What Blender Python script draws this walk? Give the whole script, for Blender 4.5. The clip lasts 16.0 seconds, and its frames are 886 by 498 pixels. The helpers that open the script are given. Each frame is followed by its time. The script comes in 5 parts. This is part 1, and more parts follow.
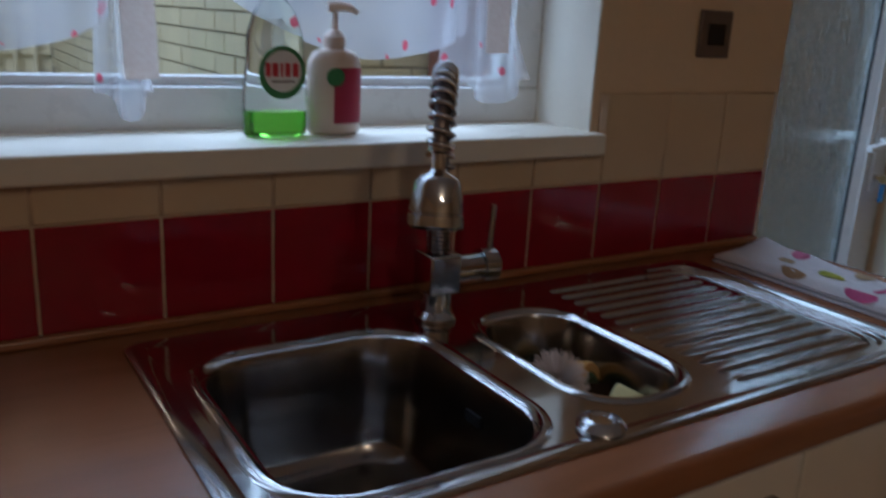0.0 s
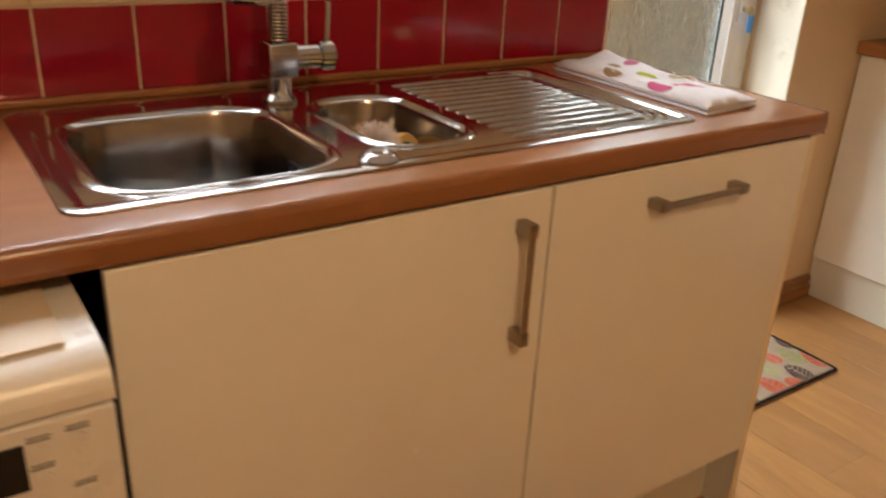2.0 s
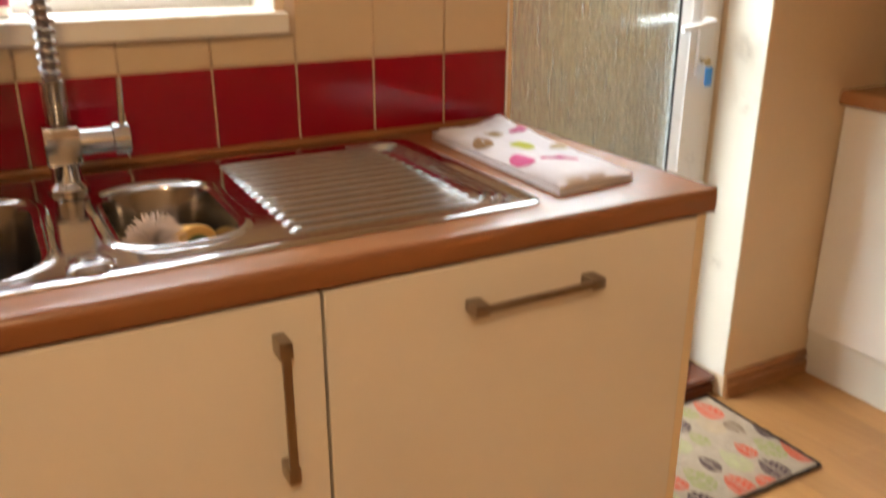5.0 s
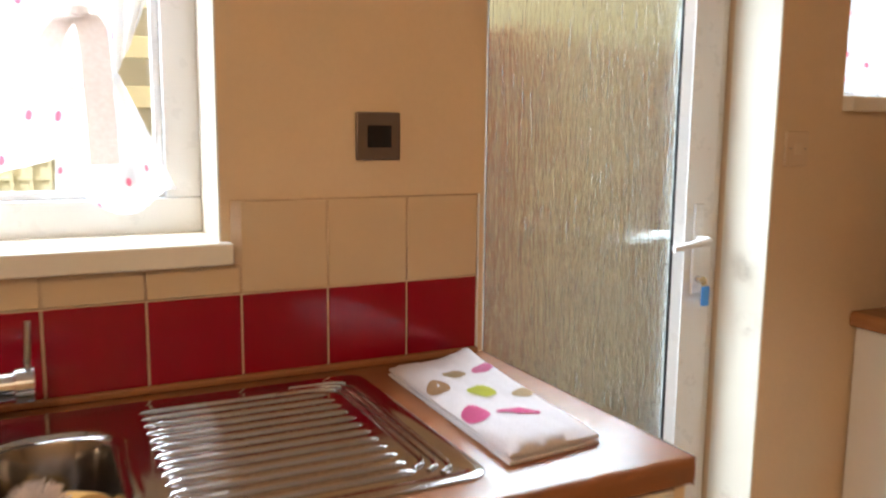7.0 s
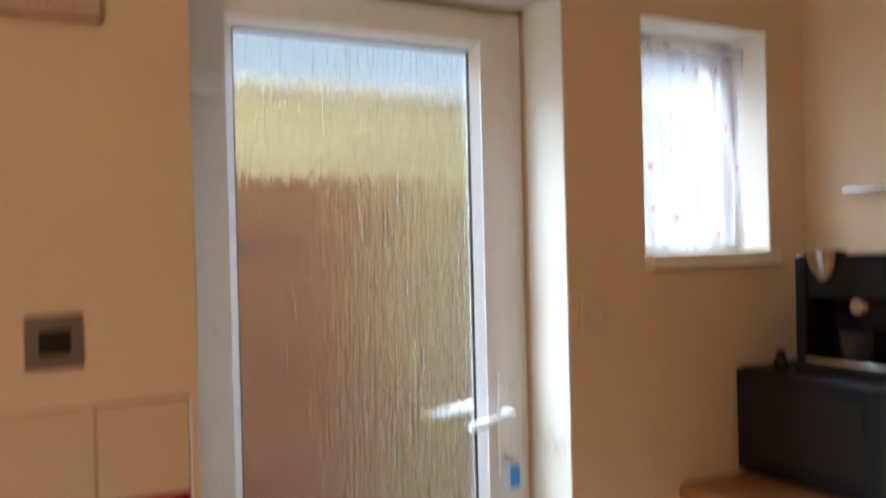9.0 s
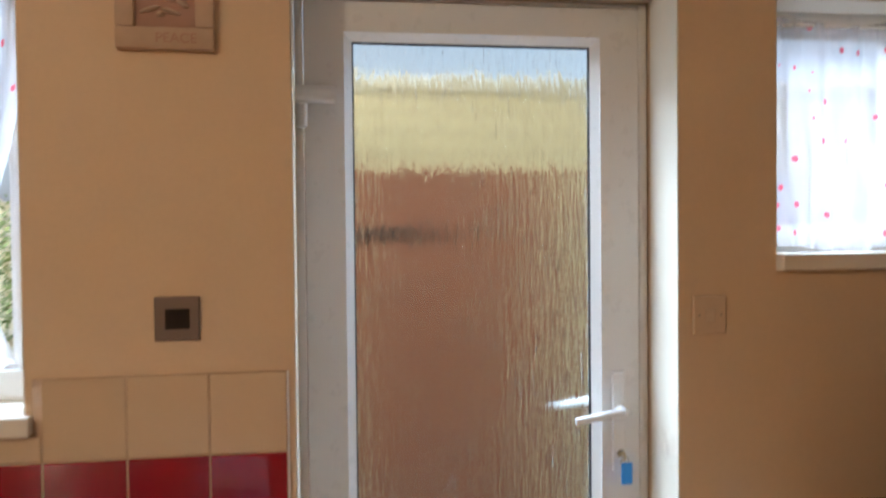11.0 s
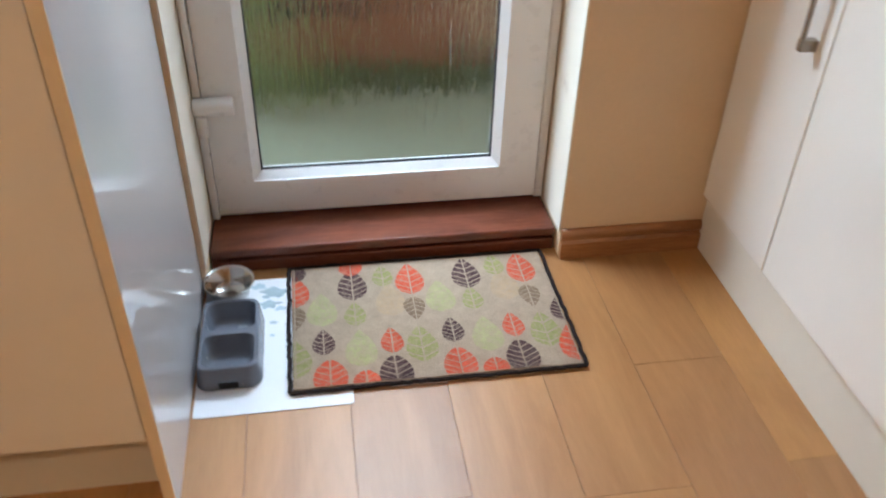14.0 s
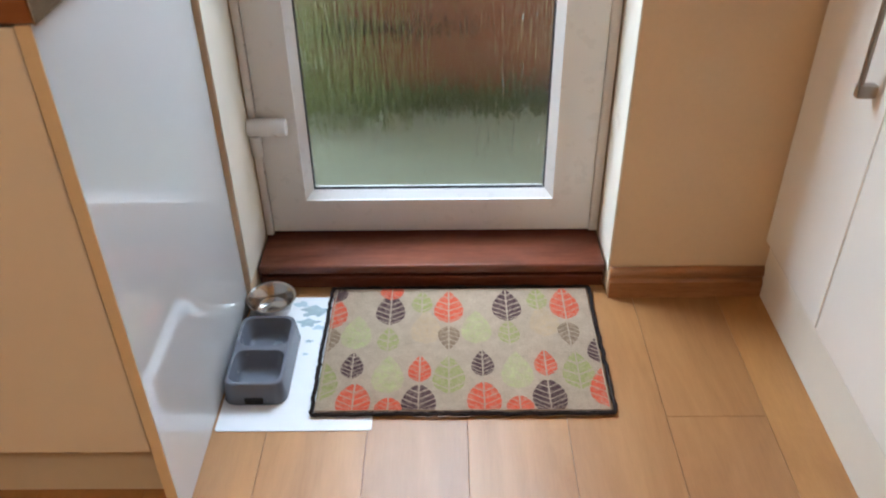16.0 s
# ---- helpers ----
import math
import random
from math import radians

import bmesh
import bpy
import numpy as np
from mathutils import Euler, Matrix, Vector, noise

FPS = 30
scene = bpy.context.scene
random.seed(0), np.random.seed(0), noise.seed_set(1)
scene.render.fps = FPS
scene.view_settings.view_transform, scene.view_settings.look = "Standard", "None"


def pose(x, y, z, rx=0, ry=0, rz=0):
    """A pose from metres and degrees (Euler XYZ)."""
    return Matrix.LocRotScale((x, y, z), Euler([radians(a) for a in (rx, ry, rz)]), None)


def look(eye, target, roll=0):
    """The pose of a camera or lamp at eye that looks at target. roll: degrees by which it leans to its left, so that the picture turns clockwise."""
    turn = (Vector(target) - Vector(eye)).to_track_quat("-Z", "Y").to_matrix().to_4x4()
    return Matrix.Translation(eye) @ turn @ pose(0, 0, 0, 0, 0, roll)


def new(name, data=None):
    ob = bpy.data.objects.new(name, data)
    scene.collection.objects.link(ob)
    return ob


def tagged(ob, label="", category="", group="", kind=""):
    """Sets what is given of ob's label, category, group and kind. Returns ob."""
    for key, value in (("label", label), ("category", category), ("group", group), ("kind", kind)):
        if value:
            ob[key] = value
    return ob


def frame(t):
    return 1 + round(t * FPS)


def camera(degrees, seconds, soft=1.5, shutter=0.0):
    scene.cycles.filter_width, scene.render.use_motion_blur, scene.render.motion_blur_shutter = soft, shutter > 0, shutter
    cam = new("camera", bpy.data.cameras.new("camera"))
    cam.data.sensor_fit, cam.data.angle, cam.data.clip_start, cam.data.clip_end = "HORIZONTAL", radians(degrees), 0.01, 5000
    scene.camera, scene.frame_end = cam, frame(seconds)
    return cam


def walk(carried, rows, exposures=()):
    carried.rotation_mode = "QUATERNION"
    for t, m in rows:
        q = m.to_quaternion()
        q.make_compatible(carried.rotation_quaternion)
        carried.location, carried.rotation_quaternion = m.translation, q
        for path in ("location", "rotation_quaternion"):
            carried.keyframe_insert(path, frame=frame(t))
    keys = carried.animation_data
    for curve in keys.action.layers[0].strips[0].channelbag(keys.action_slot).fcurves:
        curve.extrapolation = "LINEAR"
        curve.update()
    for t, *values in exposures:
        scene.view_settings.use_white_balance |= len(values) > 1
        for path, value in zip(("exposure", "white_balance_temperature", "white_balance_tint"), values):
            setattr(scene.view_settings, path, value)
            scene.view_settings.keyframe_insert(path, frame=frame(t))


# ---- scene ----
cam = camera(56.4, 16.0, soft=2.0, shutter=0.9)
PATH = [
    (0, (-1.447, -1.06, 1.323), (-0.404, 0.559, 0.783), 3.1),
    (0.5, (-1.431, -1.078, 1.306), (-0.332, 0.477, 0.696), 3.6),
    (1, (-1.421, -1.159, 1.28), (-0.292, 0.349, 0.609), 3.6),
    (1.5, (-1.425, -1.275, 1.259), (-0.299, 0.209, 0.531), 3.1),
    (2, (-1.39, -1.412, 1.249), (-0.353, 0.101, 0.45), 2.8),
    (2.5, (-1.289, -1.42, 1.232), (-0.138, -0.012, 0.399), 3.6),
    (3, (-1.145, -1.362, 1.219), (-0.004, 0.038, 0.359), 2.5),
    (3.2, (-1.108, -1.349, 1.217), (-0.003, 0.074, 0.349), 1.3),
    (5.5, (-0.924, -1.462, 1.309), (-0.084, 0.269, 0.765), 0.2),
    (6, (-0.909, -1.47, 1.355), (-0.111, 0.325, 0.976), -0.3),
    (6.5, (-0.838, -1.472, 1.352), (0.007, 0.298, 0.963), -1.5),
    (7, (-0.753, -1.354, 1.334), (0.134, 0.415, 1.044), 0.6),
    (7.5, (-0.661, -1.271, 1.329), (0.209, 0.507, 1.04), 0.4),
    (8, (-0.539, -1.3, 1.359), (0.306, 0.492, 1.088), 0.1),
    (8.5, (-0.367, -1.401, 1.389), (0.572, 0.356, 1.206), 1.1),
    (9, (-0.28, -1.41, 1.454), (0.671, 0.349, 1.443), -1.4),
    (9.2, (-0.25, -1.392, 1.484), (0.662, 0.387, 1.548), -0.9),
    (11.5, (0.089, -1.638, 1.477), (0.331, 0.34, 1.314), -1.1),
    (12, (0.094, -1.634, 1.372), (0.451, 0.295, 0.982), -1.4),
    (12.5, (0.128, -1.63, 1.255), (0.529, 0.246, 0.688), -2.4),
    (13, (0.15, -1.601, 1.173), (0.552, 0.143, 0.279), -0.1),
    (13.5, (0.172, -1.552, 1.166), (0.5, 0.078, 0.054), -0.6),
    (14, (0.275, -1.47, 1.163), (0.55, 0.121, -0.017), 1.6),
    (14.5, (0.379, -1.418, 1.185), (0.431, 0.14, -0.068), 1.2),
    (15, (0.457, -1.412, 1.178), (0.454, 0.186, -0.024), -0.9),
    (15.5, (0.464, -1.425, 1.167), (0.456, 0.19, -0.012), -1.3),
    (16, (0.458, -1.445, 1.188), (0.437, 0.183, 0.026), -0.9),
]
walk(cam, [(t, look(e, a, r)) for t, e, a, r in PATH],
     exposures=[(0.0, -2.25, 4800, 8), (0.3, -1.8, 5000, 9), (0.6, -1.2, 5400, 10), (1.0, -0.75, 5600, 10), (1.6, -0.46, 6500, 10), (2.0, -0.20, 6850, 10), (3.0, 0.13, 6800, 10), (5.5, 0.06, 6550, 10), (6.0, 0.13, 6320, 10), (7.0, 0.02, 6020, 9), (9.0, -0.12, 5500, 8), (12.0, -0.17, 5380, 8), (12.6, 0.06, 5520, 8), (14.0, 0.03, 5540, 8), (16.0, 0.0, 5620, 9)])

# ---- world and lights ----
world = bpy.data.worlds.new("sky")
scene.world = world
world.use_nodes = True
wn = world.node_tree
sky = wn.nodes.new("ShaderNodeTexSky")
sky.sky_type = "NISHITA"
sky.sun_disc = False
sky.sun_elevation = radians(48)
sky.sun_rotation = radians(236)
sky.dust_density = 3.0
sky.air_density = 1.0
sky.ozone_density = 0.3
wn.nodes["Background"].inputs[1].default_value = 0.15
haze = wn.nodes.new("ShaderNodeHueSaturation")
haze.inputs["Saturation"].default_value = 0.30
haze.inputs["Value"].default_value = 1.4
wn.links.new(sky.outputs[0], haze.inputs["Color"])
wn.links.new(haze.outputs[0], wn.nodes["Background"].inputs[0])

sun = new("sun", bpy.data.lights.new("sun", "SUN"))
sun.data.energy = 5.0
sun.data.angle = radians(10)
sun.data.color = (1.0, 0.94, 0.86)
sun.matrix_world = look((-6, -4, 8), (0, 0, 0))


# added lamp boosting the open sky above the garden strip, out of sight over the door and windows
sky_lamp = new("sky_fill", bpy.data.lights.new("sky_fill", "AREA"))
sky_lamp.data.shape = "RECTANGLE"
sky_lamp.data.size, sky_lamp.data.size_y = 12.0, 2.0
sky_lamp.data.energy = 1850
sky_lamp.data.color = (0.84, 0.92, 1.0)
sky_lamp.matrix_world = look((-0.3, 2.7, 4.4), (0.2, -0.3, 0.7))

lamp = new("ceiling_lamp_light", bpy.data.lights.new("ceiling_lamp_light", "POINT"))
lamp.data.energy = 39
lamp.data.color = (1.0, 0.71, 0.43)
lamp.data.shadow_soft_size = 0.06
lamp.location = (-1.2, -2.1, 2.2)


# ---- materials ----
class N:
    """A small builder for node materials."""

    def __init__(self, name):
        self.m = bpy.data.materials.new(name)
        self.m.use_nodes = True
        self.t = self.m.node_tree
        self.b = self.t.nodes["Principled BSDF"]

    def add(self, kind, **kw):
        n = self.t.nodes.new(kind)
        for k, v in kw.items():
            setattr(n, k, v)
        return n

    def link(self, a, b):
        self.t.links.new(a, b)

    def coords(self, scale, spin=0.0):
        """World-sized coordinates, stretched; pieces are shifted by their own random number."""
        g = self.add("ShaderNodeNewGeometry")
        info = self.add("ShaderNodeObjectInfo")
        off = self.add("ShaderNodeVectorMath", operation="SCALE")
        off.inputs[0].default_value = (7.3, 5.1, 3.7)
        self.link(info.outputs["Random"], off.inputs["Scale"])
        plus = self.add("ShaderNodeVectorMath", operation="ADD")
        self.link(g.outputs["Position"], plus.inputs[0])
        self.link(off.outputs[0], plus.inputs[1])
        mp = self.add("ShaderNodeMapping")
        mp.inputs["Scale"].default_value = scale
        mp.inputs["Rotation"].default_value = (0, 0, spin)
        self.link(plus.outputs[0], mp.inputs[0])
        return mp.outputs[0]

    def noise(self, vec, scale, detail=4.0, rough=0.55, distort=0.0):
        n = self.add("ShaderNodeTexNoise")
        n.inputs["Scale"].default_value = scale
        n.inputs["Detail"].default_value = detail
        n.inputs["Roughness"].default_value = rough
        n.inputs["Distortion"].default_value = distort
        self.link(vec, n.inputs["Vector"])
        return n.outputs["Fac"]

    def ramp(self, fac, stops):
        r = self.add("ShaderNodeValToRGB")
        while len(r.color_ramp.elements) < len(stops):
            r.color_ramp.elements.new(0.5)
        for e, (p, c) in zip(r.color_ramp.elements, stops):
            e.position, e.color = p, (*c, 1)
        self.link(fac, r.inputs[0])
        return r.outputs[0]

    def mix(self, a, b, fac, blend="MIX"):
        x = self.add("ShaderNodeMix", data_type="RGBA", blend_type=blend)
        for s, v in ((x.inputs[0], fac), (x.inputs[6], a), (x.inputs[7], b)):
            if hasattr(v, "is_linked"):
                self.link(v, s)
            elif isinstance(v, tuple):
                s.default_value = (*v, 1)
            else:
                s.default_value = v
        return x.outputs[2]

    def bump(self, fac, strength, dist=0.002, then=None):
        b = self.add("ShaderNodeBump")
        b.inputs["Strength"].default_value = strength
        b.inputs["Distance"].default_value = dist
        self.link(fac, b.inputs["Height"])
        if then:
            self.link(then, b.inputs["Normal"])
        self.link(b.outputs[0], self.b.inputs["Normal"])
        return b.outputs[0]

    def set(self, **kw):
        for k, v in kw.items():
            s = self.b.inputs[k.replace("_", " ")]
            if hasattr(v, "is_linked"):
                self.link(v, s)
            else:
                s.default_value = (*v, 1) if isinstance(v, tuple) else v
        return self

    def rough(self, fac, lo, hi):
        r = self.add("ShaderNodeMapRange")
        r.inputs[3].default_value, r.inputs[4].default_value = lo, hi
        self.link(fac, r.inputs[0])
        self.link(r.outputs[0], self.b.inputs["Roughness"])
        return self


def shade(c, k):
    return tuple(max(0.0, min(1.0, v * k)) for v in c)


def plain(name, c, rough, metal=0.0, grain=60.0, bump=0.08, vary=0.12, stretch=(1, 1, 1), coat=0.0):
    """Paint, plastic, metal or plaster: patchy at two scales, with fine relief."""
    n = N(name)
    v = n.coords(stretch)
    fine, wide = n.noise(v, grain, 5), n.noise(v, max(1.5, grain * 0.05), 3)
    col = n.ramp(wide, [(0.3, shade(c, 1 - vary)), (0.7, shade(c, 1 + vary * 0.6))])
    col = n.mix(col, n.ramp(fine, [(0.3, shade(c, 1 - vary)), (0.75, shade(c, 1 + vary * 0.5))]), 0.4)
    n.set(Base_Color=col, Metallic=metal, Coat_Weight=coat)
    n.rough(n.noise(v, grain * 0.3, 4), max(0.02, rough - 0.06), min(1.0, rough + 0.08))
    if bump:
        n.bump(fine, bump, 0.001)
    return n.m


def timber(name, dark, light, rough, along="x", grain=1.0, coat=0.0, fine=0.4, relief=0.12, wear=0.08):
    n = N(name)
    st = {"x": (1.2, 14, 14), "y": (14, 1.2, 14), "z": (14, 14, 1.2)}[along]
    v = n.coords(st)
    wide = n.coords(tuple(k if k < 2 else 5.5 for k in st))
    a = n.noise(wide, 2.2 * grain, 6, 0.6, 1.6)
    b = n.noise(v, 9.0 * grain, 8, 0.7, 0.4)
    f = n.noise(v, 40.0 * grain, 4, 0.6)
    mid = tuple((p + q) / 2 for p, q in zip(dark, light))
    col = n.ramp(a, [(0.28, dark), (0.5, mid), (0.72, light)])
    col = n.mix(col, n.ramp(b, [(0.35, shade(dark, 0.75)), (0.62, light)]), fine)
    col = n.mix(col, n.ramp(f, [(0.42, shade(dark, 0.6)), (0.55, light)]), 0.4 * fine)
    info = n.add("ShaderNodeObjectInfo")
    tone = n.ramp(info.outputs["Random"], [(0.0, (0.86, 0.80, 0.80)), (0.5, (1.0, 0.97, 0.95)), (1.0, (1.12, 1.07, 0.94))])
    n.set(Base_Color=n.mix(col, tone, 1.0, "MULTIPLY"), Coat_Weight=coat)
    n.rough(b, rough - wear, rough + wear)
    n.bump(f, relief, 0.0006)
    return n.m


WALL = plain("magnolia_wall_paint", (0.70, 0.53, 0.335), 0.62, grain=90, bump=0.1, vary=0.05)
CEIL = plain("white_ceiling_paint", (0.78, 0.75, 0.70), 0.8, grain=80, bump=0.1, vary=0.05)
REVEAL = plain("white_reveal_paint", (0.78, 0.72, 0.60), 0.5, grain=70, bump=0.1, vary=0.05)
UPVC = plain("white_upvc", (0.78, 0.78, 0.765), 0.28, grain=120, bump=0.02, vary=0.012)
RUBBER = plain("black_rubber_seal", (0.015, 0.016, 0.018), 0.5, vary=0.2)
CREAM = plain("cream_gloss_cabinet", (0.82, 0.78, 0.70), 0.07, grain=12, bump=0.0, vary=0.03, coat=0.4)
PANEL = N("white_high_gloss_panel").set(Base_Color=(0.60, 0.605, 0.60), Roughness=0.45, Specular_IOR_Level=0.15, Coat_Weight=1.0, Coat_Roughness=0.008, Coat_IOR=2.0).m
CREAM_EDGE = plain("cream_panel_edge", (0.80, 0.67, 0.47), 0.4, grain=60, vary=0.06)
PLINTH = plain("cream_plinth", (0.70, 0.66, 0.56), 0.35, grain=40, vary=0.04)
CARCASS = plain("dark_cabinet_gap", (0.03, 0.025, 0.02), 0.7, vary=0.2)
RED_TILE = plain("red_glazed_tile", (0.27, 0.003, 0.014), 0.09, grain=14, bump=0.015, vary=0.10)
CREAM_TILE = plain("cream_glazed_tile", (0.645, 0.49, 0.315), 0.12, grain=14, bump=0.02, vary=0.05, coat=0.3)
GROUT = plain("beige_grout", (0.60, 0.44, 0.29), 0.85, grain=200, bump=0.2, vary=0.12)
STEEL = plain("brushed_steel", (0.52, 0.50, 0.49), 0.10, metal=1.0, grain=30, bump=0.015, vary=0.10, stretch=(1, 10, 10))
# sink steel with the bowls' dim reflections darkened into its colour
SHADED_BOWL_STEEL = plain("shaded_satin_bowl_steel", (0.30, 0.275, 0.255), 0.17, metal=1.0, grain=40, bump=0.02, vary=0.08, stretch=(6, 6, 1))
CHROME = plain("polished_chrome", (0.60, 0.60, 0.61), 0.07, metal=1.0, grain=20, bump=0.01, vary=0.05)
NICKEL = plain("satin_nickel_handle", (0.36, 0.31, 0.26), 0.30, metal=1.0, grain=60, bump=0.03, vary=0.08)
PEWTER = plain("pewter_plate", (0.22, 0.18, 0.16), 0.38, metal=0.8, grain=60, bump=0.03, vary=0.08)
WORKTOP = timber("walnut_laminate_worktop", (0.265, 0.112, 0.046), (0.330, 0.144, 0.060), 0.24, "x", 0.8, coat=0.05, fine=0.05, relief=0.004, wear=0.02)
WORKTOP_Y = timber("walnut_laminate_worktop_side", (0.265, 0.115, 0.047), (0.375, 0.178, 0.077), 0.26, "y", 0.8, coat=0.05, fine=0.06, relief=0.004, wear=0.02)
MAHOGANY = timber("red_mahogany_step", (0.070, 0.020, 0.012), (0.165, 0.050, 0.026), 0.24, "x", 1.0, coat=0.1, fine=0.2)
OAK = timber("oak_laminate_plank", (0.290, 0.136, 0.044), (0.420, 0.220, 0.078), 0.40, "y", 0.6, coat=0.0, fine=0.13, relief=0.05)
OAK_TRIM = timber("oak_skirting", (0.24, 0.098, 0.034), (0.40, 0.185, 0.070), 0.33, "x", 0.8)
GAP = plain("dark_joint", (0.16, 0.085, 0.035), 0.8, vary=0.2)
BLACK = plain("black_gloss_plastic", (0.012, 0.012, 0.013), 0.16, grain=30, bump=0.01, vary=0.2)
BLACK_GLASS = plain("dark_appliance_glass", (0.020, 0.018, 0.017), 0.06, grain=10, bump=0.0, vary=0.2)
BLACK_MATT = plain("black_matt_plastic", (0.010, 0.010, 0.011), 0.42, vary=0.2)
GREY_PLASTIC = plain("grey_pet_bowl_plastic", (0.135, 0.145, 0.172), 0.24, grain=90, bump=0.06, vary=0.1)
GREY_TEXT = plain("grey_print", (0.22, 0.20, 0.18), 0.6, vary=0.1)
WM_WHITE = plain("white_appliance_enamel", (0.74, 0.70, 0.64), 0.28, grain=60, bump=0.01, vary=0.03)
PAPER = plain("white_paper", (0.78, 0.79, 0.80), 0.7, grain=30, bump=0.05, vary=0.04)
BLUE_TAG = plain("blue_key_tag", (0.05, 0.30, 0.80), 0.3, vary=0.1)
BRASS = plain("worn_key_brass", (0.55, 0.42, 0.22), 0.3, metal=1.0)
PLASTER = plain("aged_plaster_plaque", (0.52, 0.38, 0.26), 0.75, grain=50, bump=0.3, vary=0.12)
PLASTER_PINK = plain("tinted_plaster", (0.46, 0.28, 0.20), 0.75, grain=40, bump=0.3, vary=0.15)
SPONGE = plain("yellow_sponge", (0.60, 0.34, 0.10), 0.95, grain=220, bump=0.6, vary=0.2)
SPONGE_PALE = plain("pale_sponge", (0.62, 0.55, 0.26), 0.95, grain=220, bump=0.6, vary=0.2)
SCOURER = plain("green_scourer", (0.08, 0.12, 0.05), 0.95, grain=260, bump=0.8, vary=0.3)
BRISTLE = plain("pinkish_white_bristle", (0.70, 0.58, 0.50), 0.7, grain=120, vary=0.1)
SOAP_WHITE = plain("cream_soap_bottle", (0.74, 0.62, 0.54), 0.25, grain=30, vary=0.03, bump=0.0)
SOAP_LABEL = plain("crimson_label", (0.34, 0.02, 0.06), 0.35, vary=0.1)
LABEL_GREEN = plain("green_label", (0.06, 0.22, 0.07), 0.4, vary=0.12)
LABEL_WHITE = plain("white_label", (0.8, 0.8, 0.78), 0.4, vary=0.04)
LABEL_RED = plain("red_label_bar", (0.55, 0.03, 0.04), 0.4, vary=0.1)
MAT_EDGE = plain("black_mat_edging", (0.018, 0.011, 0.009), 0.9, grain=300, bump=0.8, vary=0.3)
PATIO = plain("pale_patio_concrete", (0.165, 0.17, 0.115), 0.85, grain=25, bump=0.3, vary=0.15)
GRASS = plain("mossy_grass", (0.10, 0.14, 0.05), 0.95, grain=60, bump=0.8, vary=0.35)
TRELLIS = timber("pale_weathered_trellis", (0.62, 0.58, 0.43), (0.80, 0.77, 0.61), 0.8, "z", 1.0)
SATIN_BOWL = plain("satin_steel_bowl", (0.55, 0.53, 0.51), 0.14, metal=1.0, grain=60, bump=0.02, vary=0.08)
PRINT = plain("faded_blue_print", (0.42, 0.52, 0.56), 0.7, grain=60, bump=0.03, vary=0.35)
HEDGE = plain("hedge_leaf", (0.22, 0.28, 0.09), 0.6, grain=40, vary=0.3)
COPING = plain("pale_coping_stone", (0.52, 0.47, 0.35), 0.85, grain=25, bump=0.3, vary=0.12)
YELLOW_BRICK = plain("buff_brick", (0.54, 0.47, 0.295), 0.85, grain=70, bump=0.4, vary=0.16)
MORTAR = plain("grey_mortar", (0.30, 0.26, 0.18), 0.9, grain=120, bump=0.4, vary=0.12)
GATE_WOOD = timber("red_stained_gate_timber", (0.120, 0.044, 0.021), (0.270, 0.098, 0.045), 0.6, "z", 1.0)


def pile(name, c, vary=0.2, worn=0.0):
    n = N(name)
    v = n.coords((1, 1, 1))
    f, w = n.noise(v, 420, 4, 0.7), n.noise(v, 40, 4, 0.6)
    col = n.mix(n.ramp(w, [(0.3, shade(c, 1 - vary)), (0.7, shade(c, 1 + vary))]), n.ramp(f, [(0.35, shade(c, 0.6)), (0.65, shade(c, 1.25))]), 0.5)
    if worn:
        bare = n.ramp(n.noise(v, 110, 5, 0.8), [(0.56 - worn * 0.25, (0, 0, 0)), (0.64 - worn * 0.1, (1, 1, 1))])
        col = n.mix(col, (0.39, 0.295, 0.205), n.mix(bare, (0, 0, 0), 0.75 - worn * 0.75))
    n.set(Base_Color=col, Roughness=1.0)
    n.bump(n.noise(v, 260, 5, 0.7), 1.0, 0.005)
    return n.m


for dark in (BLACK, BLACK_MATT, BLACK_GLASS, MAT_EDGE):
    dark.node_tree.nodes["Principled BSDF"].inputs["Specular IOR Level"].default_value = 0.22

MAT_BEIGE = pile("beige_mat_pile", (0.39, 0.295, 0.205), 0.18)
LEAF = {"B": pile("brown_leaf_pile", (0.068, 0.030, 0.030), worn=0.26), "O": pile("orange_leaf_pile", (0.55, 0.080, 0.030), worn=0.28),
        "G": pile("green_leaf_pile", (0.28, 0.28, 0.085), worn=0.48), "P": pile("pale_green_leaf_pile", (0.38, 0.37, 0.16), 0.3, worn=0.65),
        "T": pile("taupe_leaf_pile", (0.20, 0.13, 0.075), worn=0.3), "Q": pile("pale_tan_leaf_pile", (0.43, 0.30, 0.17), 0.3, worn=0.7)}


def clear_glass():
    n = N("clear_window_glass")
    n.set(Base_Color=(0.97, 0.98, 0.98), Roughness=0.0, IOR=1.45, Transmission_Weight=1.0)
    return n.m


def rain_glass():
    """Obscure glass with running vertical flutes, as in a back door."""
    n = N("rain_textured_glass")
    v = n.coords((1, 1, 0.06))
    a = n.noise(v, 150, 3, 0.5, 0.6)
    w = n.coords((1, 1, 0.16))
    b = n.noise(w, 58, 3, 0.5, 0.8)
    n.set(Base_Color=(0.80, 0.85, 0.815), Roughness=0.09, IOR=1.45, Transmission_Weight=1.0)
    first = n.bump(b, 0.5, 0.006)
    n.bump(a, 0.9, 0.004, then=first)
    return n.m


CLEAR, RAIN = clear_glass(), rain_glass()


